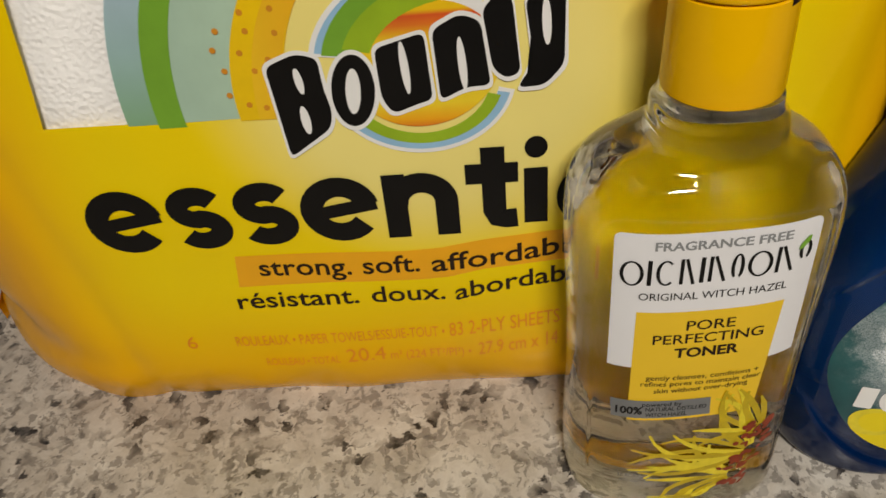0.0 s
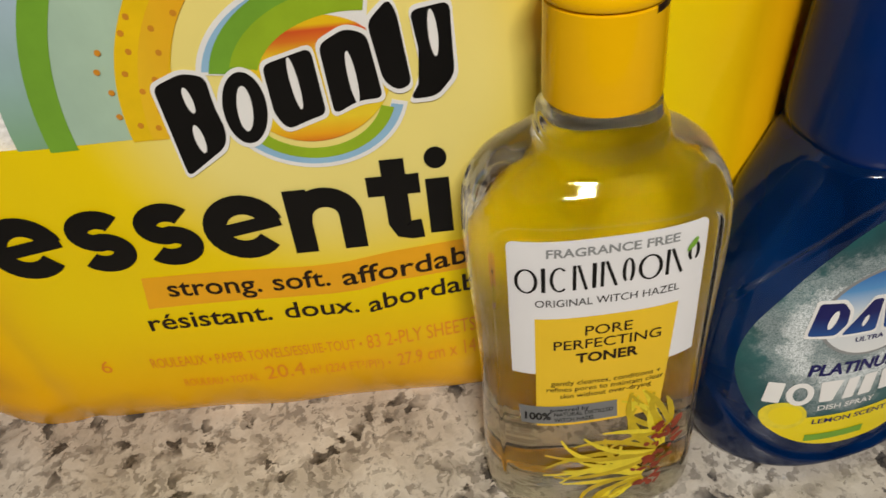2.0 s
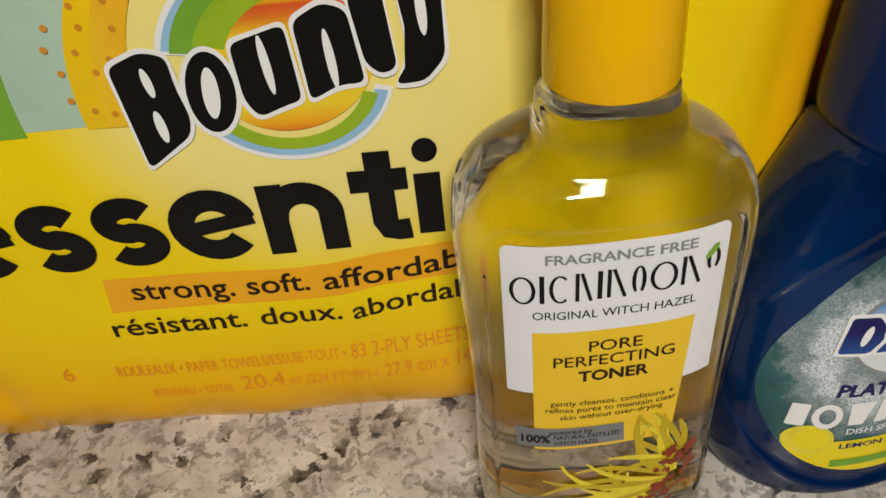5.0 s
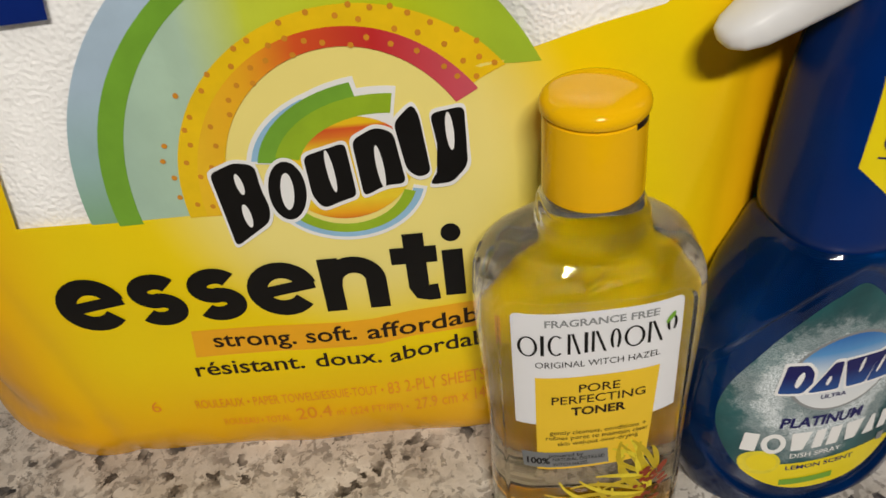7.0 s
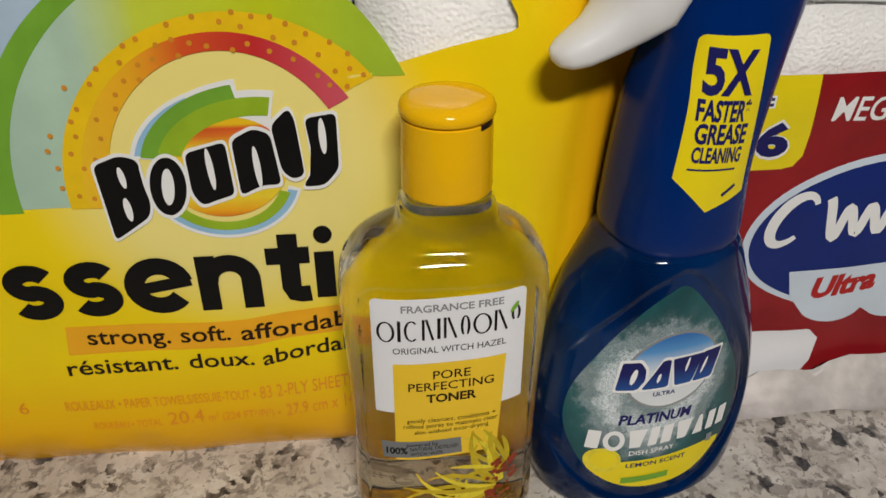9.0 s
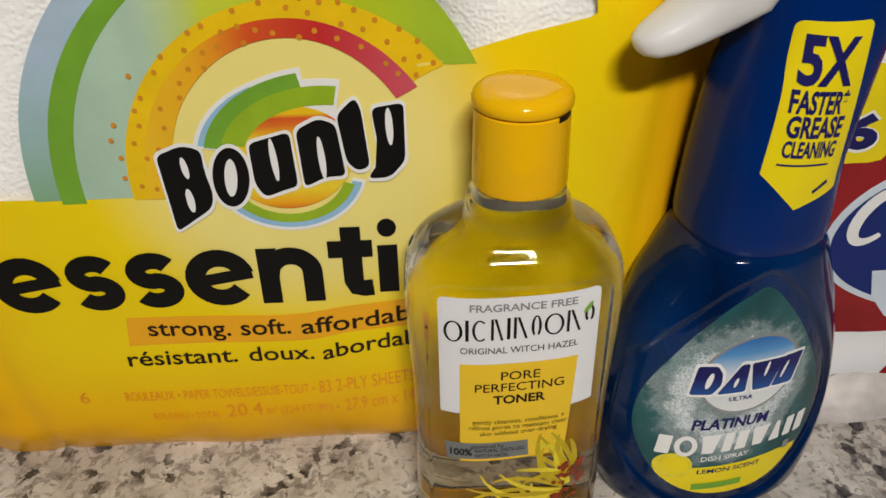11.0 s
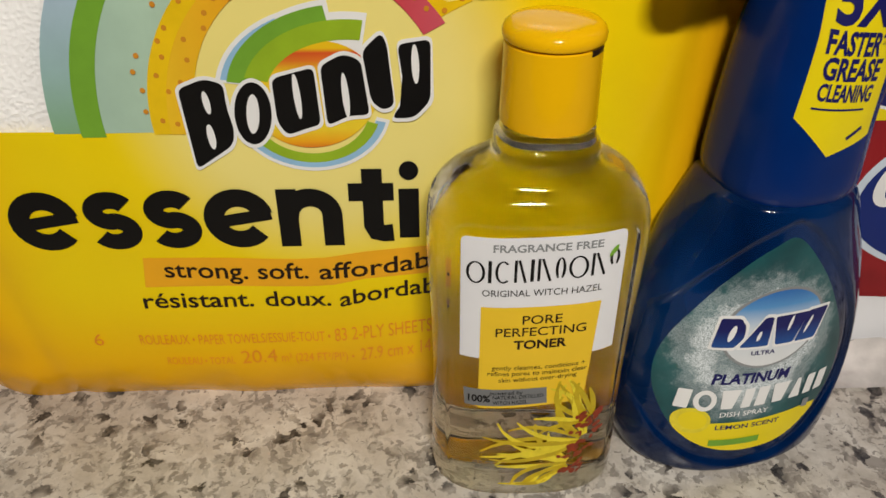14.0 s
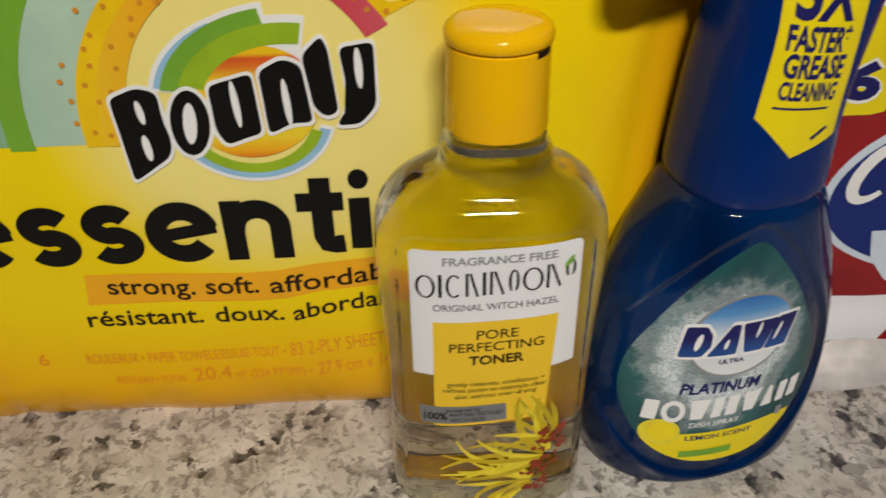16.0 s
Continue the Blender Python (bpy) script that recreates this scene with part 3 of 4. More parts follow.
for k in range(420):
    a = radians(rng.uniform(40, 182))
    r = rng.uniform(0.80, 1.08 if a > 2.3 else 1.0)
    if r < 1.02 or k % 3 == 0:
        x, z = CX + 0.067 * r * math.cos(a), CZ + 0.069 * r * math.sin(a)
        if z > 0.147 and all((x - p[0]) ** 2 + (z - p[1]) ** 2 > 0.0052**2 for p in dots):
            dots.append((x, z))
ink("printed_dots", [oval(x, z, 0.0010, 0.00105, 0, 10) for x, z in dots], 5, "dot_ink", label="small orange-brown printed dots")

# emblem: plain black blocks with a white edge over a small rainbow oval
EMBLEM = [
    [(-0.1100, 0.1622), (-0.1000, 0.1662), (-0.0932, 0.1642), (-0.0932, 0.1545), (-0.0916, 0.1455), (-0.0930, 0.1395), (-0.1078, 0.1295)],
    oval(-0.0838, 0.1522, 0.0069, 0.0126, -6, 24),
    [(-0.0755, 0.1660), (-0.0600, 0.1702), (-0.0590, 0.1475), (-0.0640, 0.1462), (-0.0720, 0.1432), (-0.0752, 0.1490)],
    [(-0.0575, 0.1708), (-0.0490, 0.1752), (-0.0428, 0.1728), (-0.0405, 0.1512), (-0.0480, 0.1512), (-0.0565, 0.1470)],
    [(-0.0422, 0.1762), (-0.0352, 0.1828), (-0.0332, 0.1785), (-0.0312, 0.1550), (-0.0358, 0.1532), (-0.0398, 0.1570)],
    [(-0.0295, 0.1785), (-0.0176, 0.1802), (-0.0178, 0.1570), (-0.0238, 0.1502), (-0.0325, 0.1498), (-0.0270, 0.1580)],
]


def grown(poly, d):
    cx, cz = sum(p[0] for p in poly) / len(poly), sum(p[1] for p in poly) / len(poly)
    out = []
    for x, z in poly:
        v = Vector((x - cx, z - cz))
        v *= 1 + d / max(v.length, 1e-6)
        out.append((cx + v.x, cz + v.y))
    return out


ink("white_sweep", [arc_band(-0.0540, 0.1590, (0.0425, 0.0338), (0.030, 0.0245), 170, 112), arc_band(-0.0480, 0.1590, (0.0455, 0.0358), (0.030, 0.0230), 150, 97), arc_band(-0.0480, 0.1590, (0.0400, 0.0312), (0.025, 0.0150), 140, 78), arc_band(-0.0625, 0.1545, (0.0300, 0.0265), (0.0250, 0.0200), 205, 348)], 3.6, "white_ink")
ink("sky_sweep", [arc_band(-0.0540, 0.1590, (0.0408, 0.0322), (0.032, 0.0260), 168, 116), arc_band(-0.0625, 0.1545, (0.0288, 0.0250), (0.0250, 0.0218), 208, 345)], 4, "sky_ink", label="light blue printed sweep")
ink("dark_green_sweep", [arc_band(-0.0480, 0.1590, (0.0445, 0.0338), (0.036, 0.0275), 170, 99)], 4.5, "leaf_green_ink", label="green printed sweep")
ink("green_sweep", [arc_band(-0.0480, 0.1590, (0.0385, 0.0285), (0.0300, 0.0212), 165, 80), arc_band(-0.0625, 0.1545, (0.0262, 0.0228), (0.022, 0.0190), 210, 342)], 5, "mid_green_ink", label="yellow-green printed sweep")
ink("warm_oval", [oval(-0.0605, 0.1590, 0.0240, 0.0205, 22)], 4.8, "warm_oval", label="red to yellow printed oval")
for k, p in enumerate(EMBLEM):
    ink("emblem_edge", [rounded(grown(p, 0.0016), 0.003)], 6 + 0.4 * k, "white_ink", label="white printed edge")
    ink("emblem_block", [rounded(p, 0.0028)], 6.2 + 0.4 * k, "black_ink", label="plain black printed block")
SLITS = [(-0.1002, 0.1570, 0.0013, 0.0046, 6), (-0.1005, 0.1432, 0.0015, 0.0052, 4), (-0.0838, 0.1522, 0.0024, 0.0080, -6), (-0.0668, 0.1590, 0.0013, 0.0090, 3), (-0.0490, 0.1592, 0.0013, 0.0090, 3), (-0.0232, 0.1710, 0.0014, 0.0075, 2)]
for s in SLITS:
    ink("emblem_slit", [oval(*s, 20)], 9, "white_ink")


# heavy rounded lettering made of strokes, in units of the small letters' height
def ring(cx, cz, r, a0, a1, n=22, sx=1.0):
    return [(cx + sx * r * math.cos(radians(a0 + (a1 - a0) * k / n)), cz + r * math.sin(radians(a0 + (a1 - a0) * k / n))) for k in range(n + 1)]


GLYPHS = {
    "e": [ring(0.5, 0.5, 0.365, 10, 322), [(0.17, 0.44), (0.97, 0.585)]],
    "s": [ring(0.42, 0.680, 0.188, 30, 262, sx=1.5) + ring(0.42, 0.320, 0.188, 82, -150, sx=1.5)],
    "n": [[(0.14, 0.0), (0.14, 1.0)], [(0.14, 0.5)] + ring(0.46, 0.55, 0.305, 175, 0) + [(0.765, 0.3), (0.765, 0.0)]],
    "t": [[(0.36, 1.245), (0.36, 0.25), (0.40, 0.15), (0.5, 0.13), (0.64, 0.14)], [(0.02, 0.86), (0.66, 0.86)]],
    "i": [[(0.16, 0.0), (0.16, 0.86)]],
    "a": [ring(0.5, 0.5, 0.365, 128, 232)],
}
BASE, TALL = 0.0930, 0.0270
WIDE = {"e": 1.02, "s": 0.90, "n": 1.05, "t": 1.04}
RAISE = {"t": 0.0020, "i": 0.0032}
for k, (g, x) in enumerate((("e", -0.1863), ("s", -0.1558), ("s", -0.1319), ("e", -0.1091), ("n", -0.0794), ("t", -0.0513), ("i", -0.0311), ("a", -0.0192))):
    meshes = []
    for j, line in enumerate(GLYPHS[g]):
        w = 0.20 if (g == "e" and j == 1) else 0.30 if g != "s" else 0.285
        sx = WIDE.get(g, 1.0)
        poly = strip([(x + TALL * sx * px, BASE + RAISE.get(g, 0.0) + TALL * pz) for px, pz in line], TALL * w)
        meshes.append(drape(flat([poly]), towel_y, (5 + 0.15 * j) * INK))
    if g == "i":
        meshes.append(drape(flat([oval(-0.0266, 0.1276, 0.0038, 0.0042)]), towel_y, 5 * INK))
    put("headline_letter", joined(meshes), M["black_ink"], towels, "large rounded black letter")
ink("tagline_band", [[(-0.1378, 0.0878), (-0.1018, 0.0872), (-0.0750, 0.0862), (-0.0620, 0.0866), (-0.0451, 0.0893), (-0.0203, 0.0917), (-0.001, 0.0925), (-0.001, 0.0790), (-0.0206, 0.0780), (-0.0460, 0.0755), (-0.0600, 0.0724), (-0.0700, 0.0720), (-0.1039, 0.0730), (-0.1398, 0.0724), (-0.1375, 0.0790)]], 2, "orange_ink", label="orange printed band")
words("tagline", [("strong.", -0.1302, 0.0778, -0.0955, 0.0766, 0.0080, 0.012), ("soft.", -0.0912, 0.0766, -0.0700, 0.0764, 0.0080, 0.012), ("affordable.", -0.0655, 0.0757, -0.0055, 0.0845, 0.0080, 0.012, 0.0, 0.0016)], 4, "brown_ink", label="small dark brown lettering")
words("second_tagline", [("r\u00e9sistant.", -0.1422, 0.0614, -0.0948, 0.0621, 0.0080, 0.012), ("doux.", -0.0898, 0.0620, -0.0616, 0.0613, 0.0080, 0.012), ("abordable.", -0.0578, 0.0604, -0.0045, 0.0685, 0.0080, 0.012, 0.0, -0.0018)], 4, "brown_ink", label="small dark brown lettering")
words("small_print", [("6", -0.1681, 0.0410, -0.1640, 0.0410, 0.0065), ("ROULEAUX \u2022 PAPER TOWELS/ESSUIE-TOUT \u2022", -0.148, 0.0410, -0.0635, 0.0408, 0.0056), ("83 2-PLY SHEETS", -0.0615, 0.0405, -0.0180, 0.0462, 0.0074),
                      ("ROULEAU \u2022 TOTAL", -0.138, 0.0292, -0.1075, 0.0292, 0.0042), ("20.4", -0.1045, 0.0288, -0.0885, 0.0290, 0.0076), ("m\u00b2 (224 FT\u00b2/PI\u00b2) \u2022", -0.0865, 0.0290, -0.0535, 0.0288, 0.0050), ("27.9 cm x 14", -0.0505, 0.0288, -0.0185, 0.0345, 0.0074)],
      4, "deep_orange_ink", label="faint orange small print")
ink("blue_corner", [[(-0.178, 0.2218), (-0.1447, 0.2228), (-0.1435, 0.2308), (-0.150, 0.262), (-0.178, 0.262)]], 1, "royal_ink", label="blue printed patch")


# ---- toner bottle ----
TX, TY = 0.0215, 0.022
TONER = [(0.0, 0.0352, 0.0245), (0.0012, 0.0374, 0.0265), (0.004, 0.0388, 0.0280), (0.010, 0.0391, 0.0286), (0.03, 0.0387, 0.0290), (0.05, 0.0383, 0.0287),
         (0.075, 0.0387, 0.0278), (0.10, 0.0399, 0.0268), (0.118, 0.0405, 0.0261), (0.1290, 0.0398, 0.0257), (0.1340, 0.0384, 0.0250), (0.1380, 0.0362, 0.0241), (0.1410, 0.0337, 0.0226), (0.1435, 0.0308, 0.0206),
         (0.1458, 0.0274, 0.0188), (0.1480, 0.0228, 0.0181), (0.1500, 0.0192, 0.0180), (0.1515, 0.0185, 0.0180), (0.1560, 0.0180, 0.0178), (0.1580, 0.0166, 0.0166), (0.1622, 0.0158, 0.0158)]
TP = 2.85
FULL = 0.1622


def toner_x(z):
    """The body stands a little off the axis of its neck."""
    t = min(1.0, max(0.0, (z - 0.132) / 0.017))
    return TX - 0.0012 * (1 - t * t * (3 - 2 * t))


def panel(x, z):
    """Depth of the sunk label panel with rounded corners on the flat of the body."""
    cx, cz, hx, hz, r = 0.0203, 0.0735, 0.0338, 0.0608, 0.009
    dx, dz = max(abs(x - cx) - hx + r, 0.0), max(abs(z - cz) - hz + r, 0.0)
    t = min(1.0, max(0.0, (r - math.hypot(dx, dz)) / 0.0016))
    return 0.0009 * t * t * (3 - 2 * t)


def toner_y(x, z):
    a, b = curve_at(TONER, z)
    return TY - b * max(0.0, 1 - abs((x - toner_x(z)) / a) ** TP) ** (1 / TP) + panel(x, z)


toner = thing("toner_bottle", "clear plastic bottle of clear toner with yellow cap standing on granite", "bottle", (TX, TY, 0))


def toner_rings(inset, zs):
    return [(toner_x(z), TY, z, *(c - inset for c in curve_at(TONER, z)), TP) for z in zs]


bm = bmesh.new()
loft(bm, [(TX, TY, 0.0075, 0.012, 0.007, TP), (TX, TY, 0.0068, 0.021, 0.0125, TP), (TX, TY, 0.0045, 0.0285, 0.0175, TP), (TX, TY, 0.0015, 0.0325, 0.0208, TP), (TX, TY, 0.0002, 0.0345, 0.0228, TP)] + toner_rings(0, levels(0.0, 0.006, 0.001) + levels(0.007, 0.128, 0.001) + levels(0.1285, FULL, 0.0006)), 260)
for v in bm.verts:
    if abs(v.co.y - TY) > 0.008:
        v.co.y += panel(v.co.x, v.co.z) if v.co.y < TY else -panel(v.co.x, v.co.z)
put("filled_body", bm, M["liquid"], toner, "clear body filled with toner")
bm = bmesh.new()
CX2, CY2 = TX, TY
loft(bm, [(CX2, CY2, z, r, r, 2) for z, r in ((0.1622, 0.0158), (0.1626, 0.0164), (0.1643, 0.0166), (0.177, 0.0163), (0.1896, 0.0161), (0.1902, 0.0154))], 64)
cap = put("cap", bm, M["cap_yellow"], toner, "smooth yellow flip cap")
bm = bmesh.new()
loft(bm, [(CX2, CY2, z, r, r, 2) for z, r in ((0.1905, 0.0154), (0.1908, 0.0164), (0.1914, 0.0168), (0.1932, 0.0169), (0.1948, 0.0163), (0.1960, 0.0149), (0.1968, 0.0125), (0.1973, 0.0090), (0.1975, 0.0045), (0.1975, 0.0015))], 64)
lid = put("lid", bm, M["cap_yellow"], cap, "domed flip lid")
# dark strip painted in for the shade under the lid at the thumb notch
bm = bmesh.new()
rows = []
for k in range(9):
    a = radians(-52 + 26 * k / 8)
    row = [bm.verts.new((CX2 + r * math.cos(a), CY2 + r * math.sin(a), z)) for r, z in ((0.0160, 0.1880), (0.01632, 0.1884), (0.01635, 0.1900), (0.0160, 0.1902))]
    rows.append(row)
for r0, r1 in zip(rows, rows[1:]):
    for j in range(3):
        bm.faces.new((r0[j], r1[j], r1[j + 1], r0[j + 1]))
put("notch_shade", bm, M["brown_ink"], cap, "dark strip painted for the shade in the flip cap's thumb notch")


def toner_drape(bm, lift, step):
    """Prints keep their line of sight where the lower body swells forward."""
    for v in bm.verts:
        v.co.x -= 0.0009
        v.co.z += 0.62 * (curve_at(TONER, v.co.z)[1] - 0.026) if v.co.z > 0.012 else 0.0015
    return drape(bm, toner_y, lift, step)


def tink(name, polys, layer, mat, label="", step=0.003):
    return put(name, toner_drape(flat(polys), layer * INK, step), M[mat], toner, label)


def twords(name, lines, layer, mat, label=""):
    return put(name, toner_drape(joined([letters(*ln) for ln in lines]), layer * INK, 0.004), M[mat], toner, label)


def corner(cx, cz, r, a0, a1):
    return [(cx + r * math.cos(radians(a0 + (a1 - a0) * k / 6)), cz + r * math.sin(radians(a0 + (a1 - a0) * k / 6))) for k in range(7)]


tink("label", [corner(-0.0053, 0.1270, 0.0024, 180, 90) + corner(0.0472, 0.1290, 0.0024, 90, 0) + [(0.0497, 0.0786), (0.0210, 0.0770), (-0.0075, 0.0752)]], 1, "white_label", "white printed label")
tink("yellow_panel", [[(-0.0003, 0.1000), (0.021, 0.1010), (0.0427, 0.1022), (0.0415, 0.078), (0.0401, 0.0548), (0.020, 0.0524), (-0.0004, 0.0504)]], 2, "label_yellow", "yellow printed panel")
twords("top_line", [("FRAGRANCE FREE", 0.0033, 0.1240, 0.0410, 0.1256, 0.0030, 0.02)], 3, "grey_ink", "grey lettering")
# brand row drawn as plain dark rings and bars
rng = random.Random(11)
BRAND = (("ring", 0.0066), ("bar", 0.0014), ("ring", 0.0056), ("pair", 0.0046), ("bar", 0.0014), ("pair", 0.0052), ("small", 0.0036), ("ring", 0.0070), ("pair", 0.0054), ("small", 0.0036))
x = -0.0058
for k, (shape, w) in enumerate(BRAND):
    z0 = 0.1104 + 0.0042 * (x + 0.0058) / 0.054
    if k == 9:
        z0 += 0.0026
    hgt = 0.0094 if k < 9 else 0.0072
    if shape == "bar":
        marks = [strip([(x + 0.0006, z0), (x + 0.0006, z0 + hgt)], 0.0012)]
    elif shape == "pair":
        marks = [strip([(x + 0.0005, z0), (x + 0.0005, z0 + hgt)], 0.0010), strip([(x + w - 0.0006, z0), (x + 0.0016, z0 + hgt)], 0.0009)]
    else:
        r = w / 2
        marks = [arc_band(x + r, z0 + hgt / 2, (r, hgt / 2), (r - 0.0010, hgt / 2 - 0.0006), *((50, 310) if k == 2 else (-60, 240) if shape == "small" else (0, 360)), 30)]
    tink("brand_mark", marks, 3, "black_ink")
    x += w + 0.0010
tink("leaf", [outline([(0.0436, 0.1203), (0.0436, 0.1228), (0.0467, 0.1264), (0.0468, 0.1235)])], 4, "leaf_green_ink", "small green leaf mark")
twords("second_line", [("ORIGINAL WITCH HAZEL", -0.0001, 0.1050, 0.0423, 0.1071, 0.0028, 0.0)], 3, "black_ink", "small dark lettering")
twords("panel_title", [("PORE", 0.0147, 0.0931, 0.0290, 0.0940, 0.0039, 0.006), ("PERFECTING", 0.0052, 0.0870, 0.0381, 0.0892, 0.0039, 0.006), ("TONER", 0.0120, 0.0814, 0.0314, 0.0828, 0.0039, 0.03)], 4, "brown_ink", "dark brown lettering")
twords("panel_text", [("gently cleanses, conditions +", 0.0043, 0.0708, 0.0393, 0.0730, 0.0021, 0.004), ("refines pores to maintain clear", 0.0029, 0.0678, 0.0403, 0.0703, 0.0021, 0.004), ("skin without over-drying", 0.0071, 0.0648, 0.0365, 0.0675, 0.0021, 0.004)], 4, "brown_ink", "tiny brown lettering")
tink("silver_panel", [[(-0.0060, 0.0600), (0.0255, 0.0626), (0.0260, 0.0545), (-0.0054, 0.0512)]], 4, "slate_ink", "silver-grey printed panel")
twords("silver_text", [("powered by", 0.0040, 0.0582, 0.0165, 0.0594, 0.0018, 0.01), ("100%", -0.0042, 0.0535, 0.0042, 0.0544, 0.0034, 0.03), ("NATURAL DISTILLED", 0.0052, 0.0560, 0.0245, 0.0577, 0.0018, 0.01), ("WITCH HAZEL", 0.0052, 0.0532, 0.0185, 0.0545, 0.0018, 0.01)], 5, "black_ink", "tiny dark lettering")
# printed flower: long ragged petals round a dark heart
petals, hearts = [], []
for hx, hz, count, a0, a1, reach in ((0.0435, 0.0320, 20, 95, 212, 0.038), (0.0395, 0.0200, 11, 140, 225, 0.031), (0.0455, 0.0420, 9, 85, 185, 0.025)):
    for k in range(count):
        a = radians(a0 + (a1 - a0) * (k + rng.uniform(-0.4, 0.4)) / count)
        ln = reach * rng.uniform(0.6, 1.1)
        bend = rng.uniform(-1.0, 1.0)
        line, wid = [], []
        px, pz = hx + 0.003 * math.cos(a), hz + 0.003 * math.sin(a)
        for s in range(9):
            line.append((px, max(pz, 0.0095)))
            wid.append(0.00165 * (0.45 + 0.9 * math.sin(math.pi * (s + 1) / 10)) * (0.7 if s > 6 else 1))
            aa = a + bend * (s / 8) ** 1.5 * 1.6
            px += ln / 8 * math.cos(aa)
            pz += ln / 8 * math.sin(aa)
        petals.append(strip(line, wid))
    for k in range(16):
        hearts.append(outline(oval(hx + rng.uniform(-0.007, 0.004), hz + rng.uniform(-0.006, 0.006), rng.uniform(0.0008, 0.0022), rng.uniform(0.0006, 0.0014), rng.uniform(0, 90), 8), 1))
rng.shuffle(petals)
inside = [p for p in petals if all(TX - 0.038 < q[0] < 0.0545 and not (q[0] < 0.027 and q[1] > 0.048) for f in p for q in f)]
for shade, mine in (("petal", inside[::2]), ("petal_light", inside[1::2])):
    for k, p in enumerate(mine):
        put("printed_petal", toner_drape(flat([p]), (5 + 0.05 * k + (0.04 if shade == "petal" else 0)) * INK, 0.004), M[shade], toner)
put("flower_heart", joined([toner_drape(flat([p]), (7.6 + 0.05 * k) * INK, 0.004) for k, p in enumerate(hearts)]), M["petal_dark"], toner, "dark red heart of the printed flower")
twords("volume_marks", [("16 FL OZ", -0.0015, 0.0190, 0.0065, 0.0195, 0.0017, 0.01), ("473 mL", -0.0010, 0.0162, 0.0055, 0.0166, 0.0017, 0.01)], 3, "slate_ink", "faint grey lettering")
# back label seen through the bottle
for x0, x1, z0, z1 in ((-0.0105, -0.0085, 0.114, 0.119), (-0.0100, -0.0060, 0.0755, 0.078)):
    bm = flat([[(x0, z0), (x1, z0), (x1, z1), (x0, z1)]])
    put("back_mark", drape(bm, lambda x, z: 2 * TY - toner_y(x, z) + 0.0002, 0.0, 0.003), M["dot_ink"], toner, "printed mark on the back")


# ---- dish spray bottle ----
SX, SY, SR = 0.1125, 0.040, 14.0
SPRAY = [(0.0, 0.0435, 0.0310), (0.0012, 0.0462, 0.0332), (0.005, 0.0492, 0.0348), (0.02, 0.0520, 0.0352), (0.042, 0.0528, 0.0345), (0.065, 0.0510, 0.0328), (0.085, 0.0472, 0.0315),
         (0.105, 0.0408, 0.030), (0.118, 0.0347, 0.0288), (0.1262, 0.0306, 0.0278), (0.1292, 0.0286, 0.0266), (0.1305, 0.0264, 0.0250), (0.136, 0.0256, 0.0244)]
SP = 2.3
NECK = [(0.130, 0.0015, 0.0262, 0.0258), (0.1325, 0.0015, 0.0270, 0.0266), (0.135, 0.0015, 0.0271, 0.0270), (0.145, 0.0015, 0.0266, 0.0268), (0.165, 0.0020, 0.0252, 0.0265), (0.19, 0.0052, 0.0252, 0.0258), (0.205, 0.0084, 0.0244, 0.025), (0.222, 0.0112, 0.0258, 0.024), (0.24, 0.0120, 0.0268, 0.024)]
spray = thing("dish_spray_bottle", "blue plastic dish spray bottle with white trigger standing on granite", "spray bottle", (SX, SY, 0), SR)


LABEL = spline([(-0.0458, 0.0480), (-0.0389, 0.0290), (-0.0262, 0.0178), (-0.0090, 0.0130), (0.0097, 0.0142), (0.0228, 0.0232), (0.0325, 0.0390), (0.0335, 0.0608), (0.0205, 0.0885), (0.0075, 0.1070), (-0.0030, 0.1172), (-0.0110, 0.1142), (-0.0210, 0.1062), (-0.0325, 0.0918), (-0.0432, 0.0702)])


def spray_x(z):
    """The flank under the trigger is steeper than the other."""
    t = min(1.0, max(0.0, (z - 0.105) / 0.022))
    return 0.0014 * math.exp(-((z - 0.05) / 0.035) ** 2) + 0.0015 * t * t * (3 - 2 * t)

RIM = sorted((math.atan2(z - 0.056, x + 0.004), math.hypot(z - 0.056, x + 0.004)) for x, z in LABEL)


def dish(x, z):
    """Depth of the shallow drop-shaped dish that holds the label."""
    a, r = math.atan2(z - 0.056, x + 0.004), math.hypot(z - 0.056, x + 0.004)
    k = next((i for i, q in enumerate(RIM) if q[0] > a), 0)
    (a0, r0), (a1, r1) = RIM[k - 1], RIM[k]
    t = ((a - a0) / (a1 - a0)) if 0 < k else 0.5
    t = min(1.0, max(0.0, ((r0 + (r1 - r0) * t) + 0.0085 - r) / 0.0030))
    return 0.0026 * t * t * (3 - 2 * t)


def spray_y(x, z):
    """Front of the body in the bottle's own axes."""
    a, b = curve_at(SPRAY, z)
    return -b * max(0.0, 1 - abs((x - spray_x(z)) / a) ** SP) ** (1 / SP) + dish(x, z)


def neck_y(x, z):
    cx, a, b = curve_at(NECK, z)
    return -b * max(0.0, 1 - abs((x - cx) / a) ** 2.4) ** (1 / 2.4)


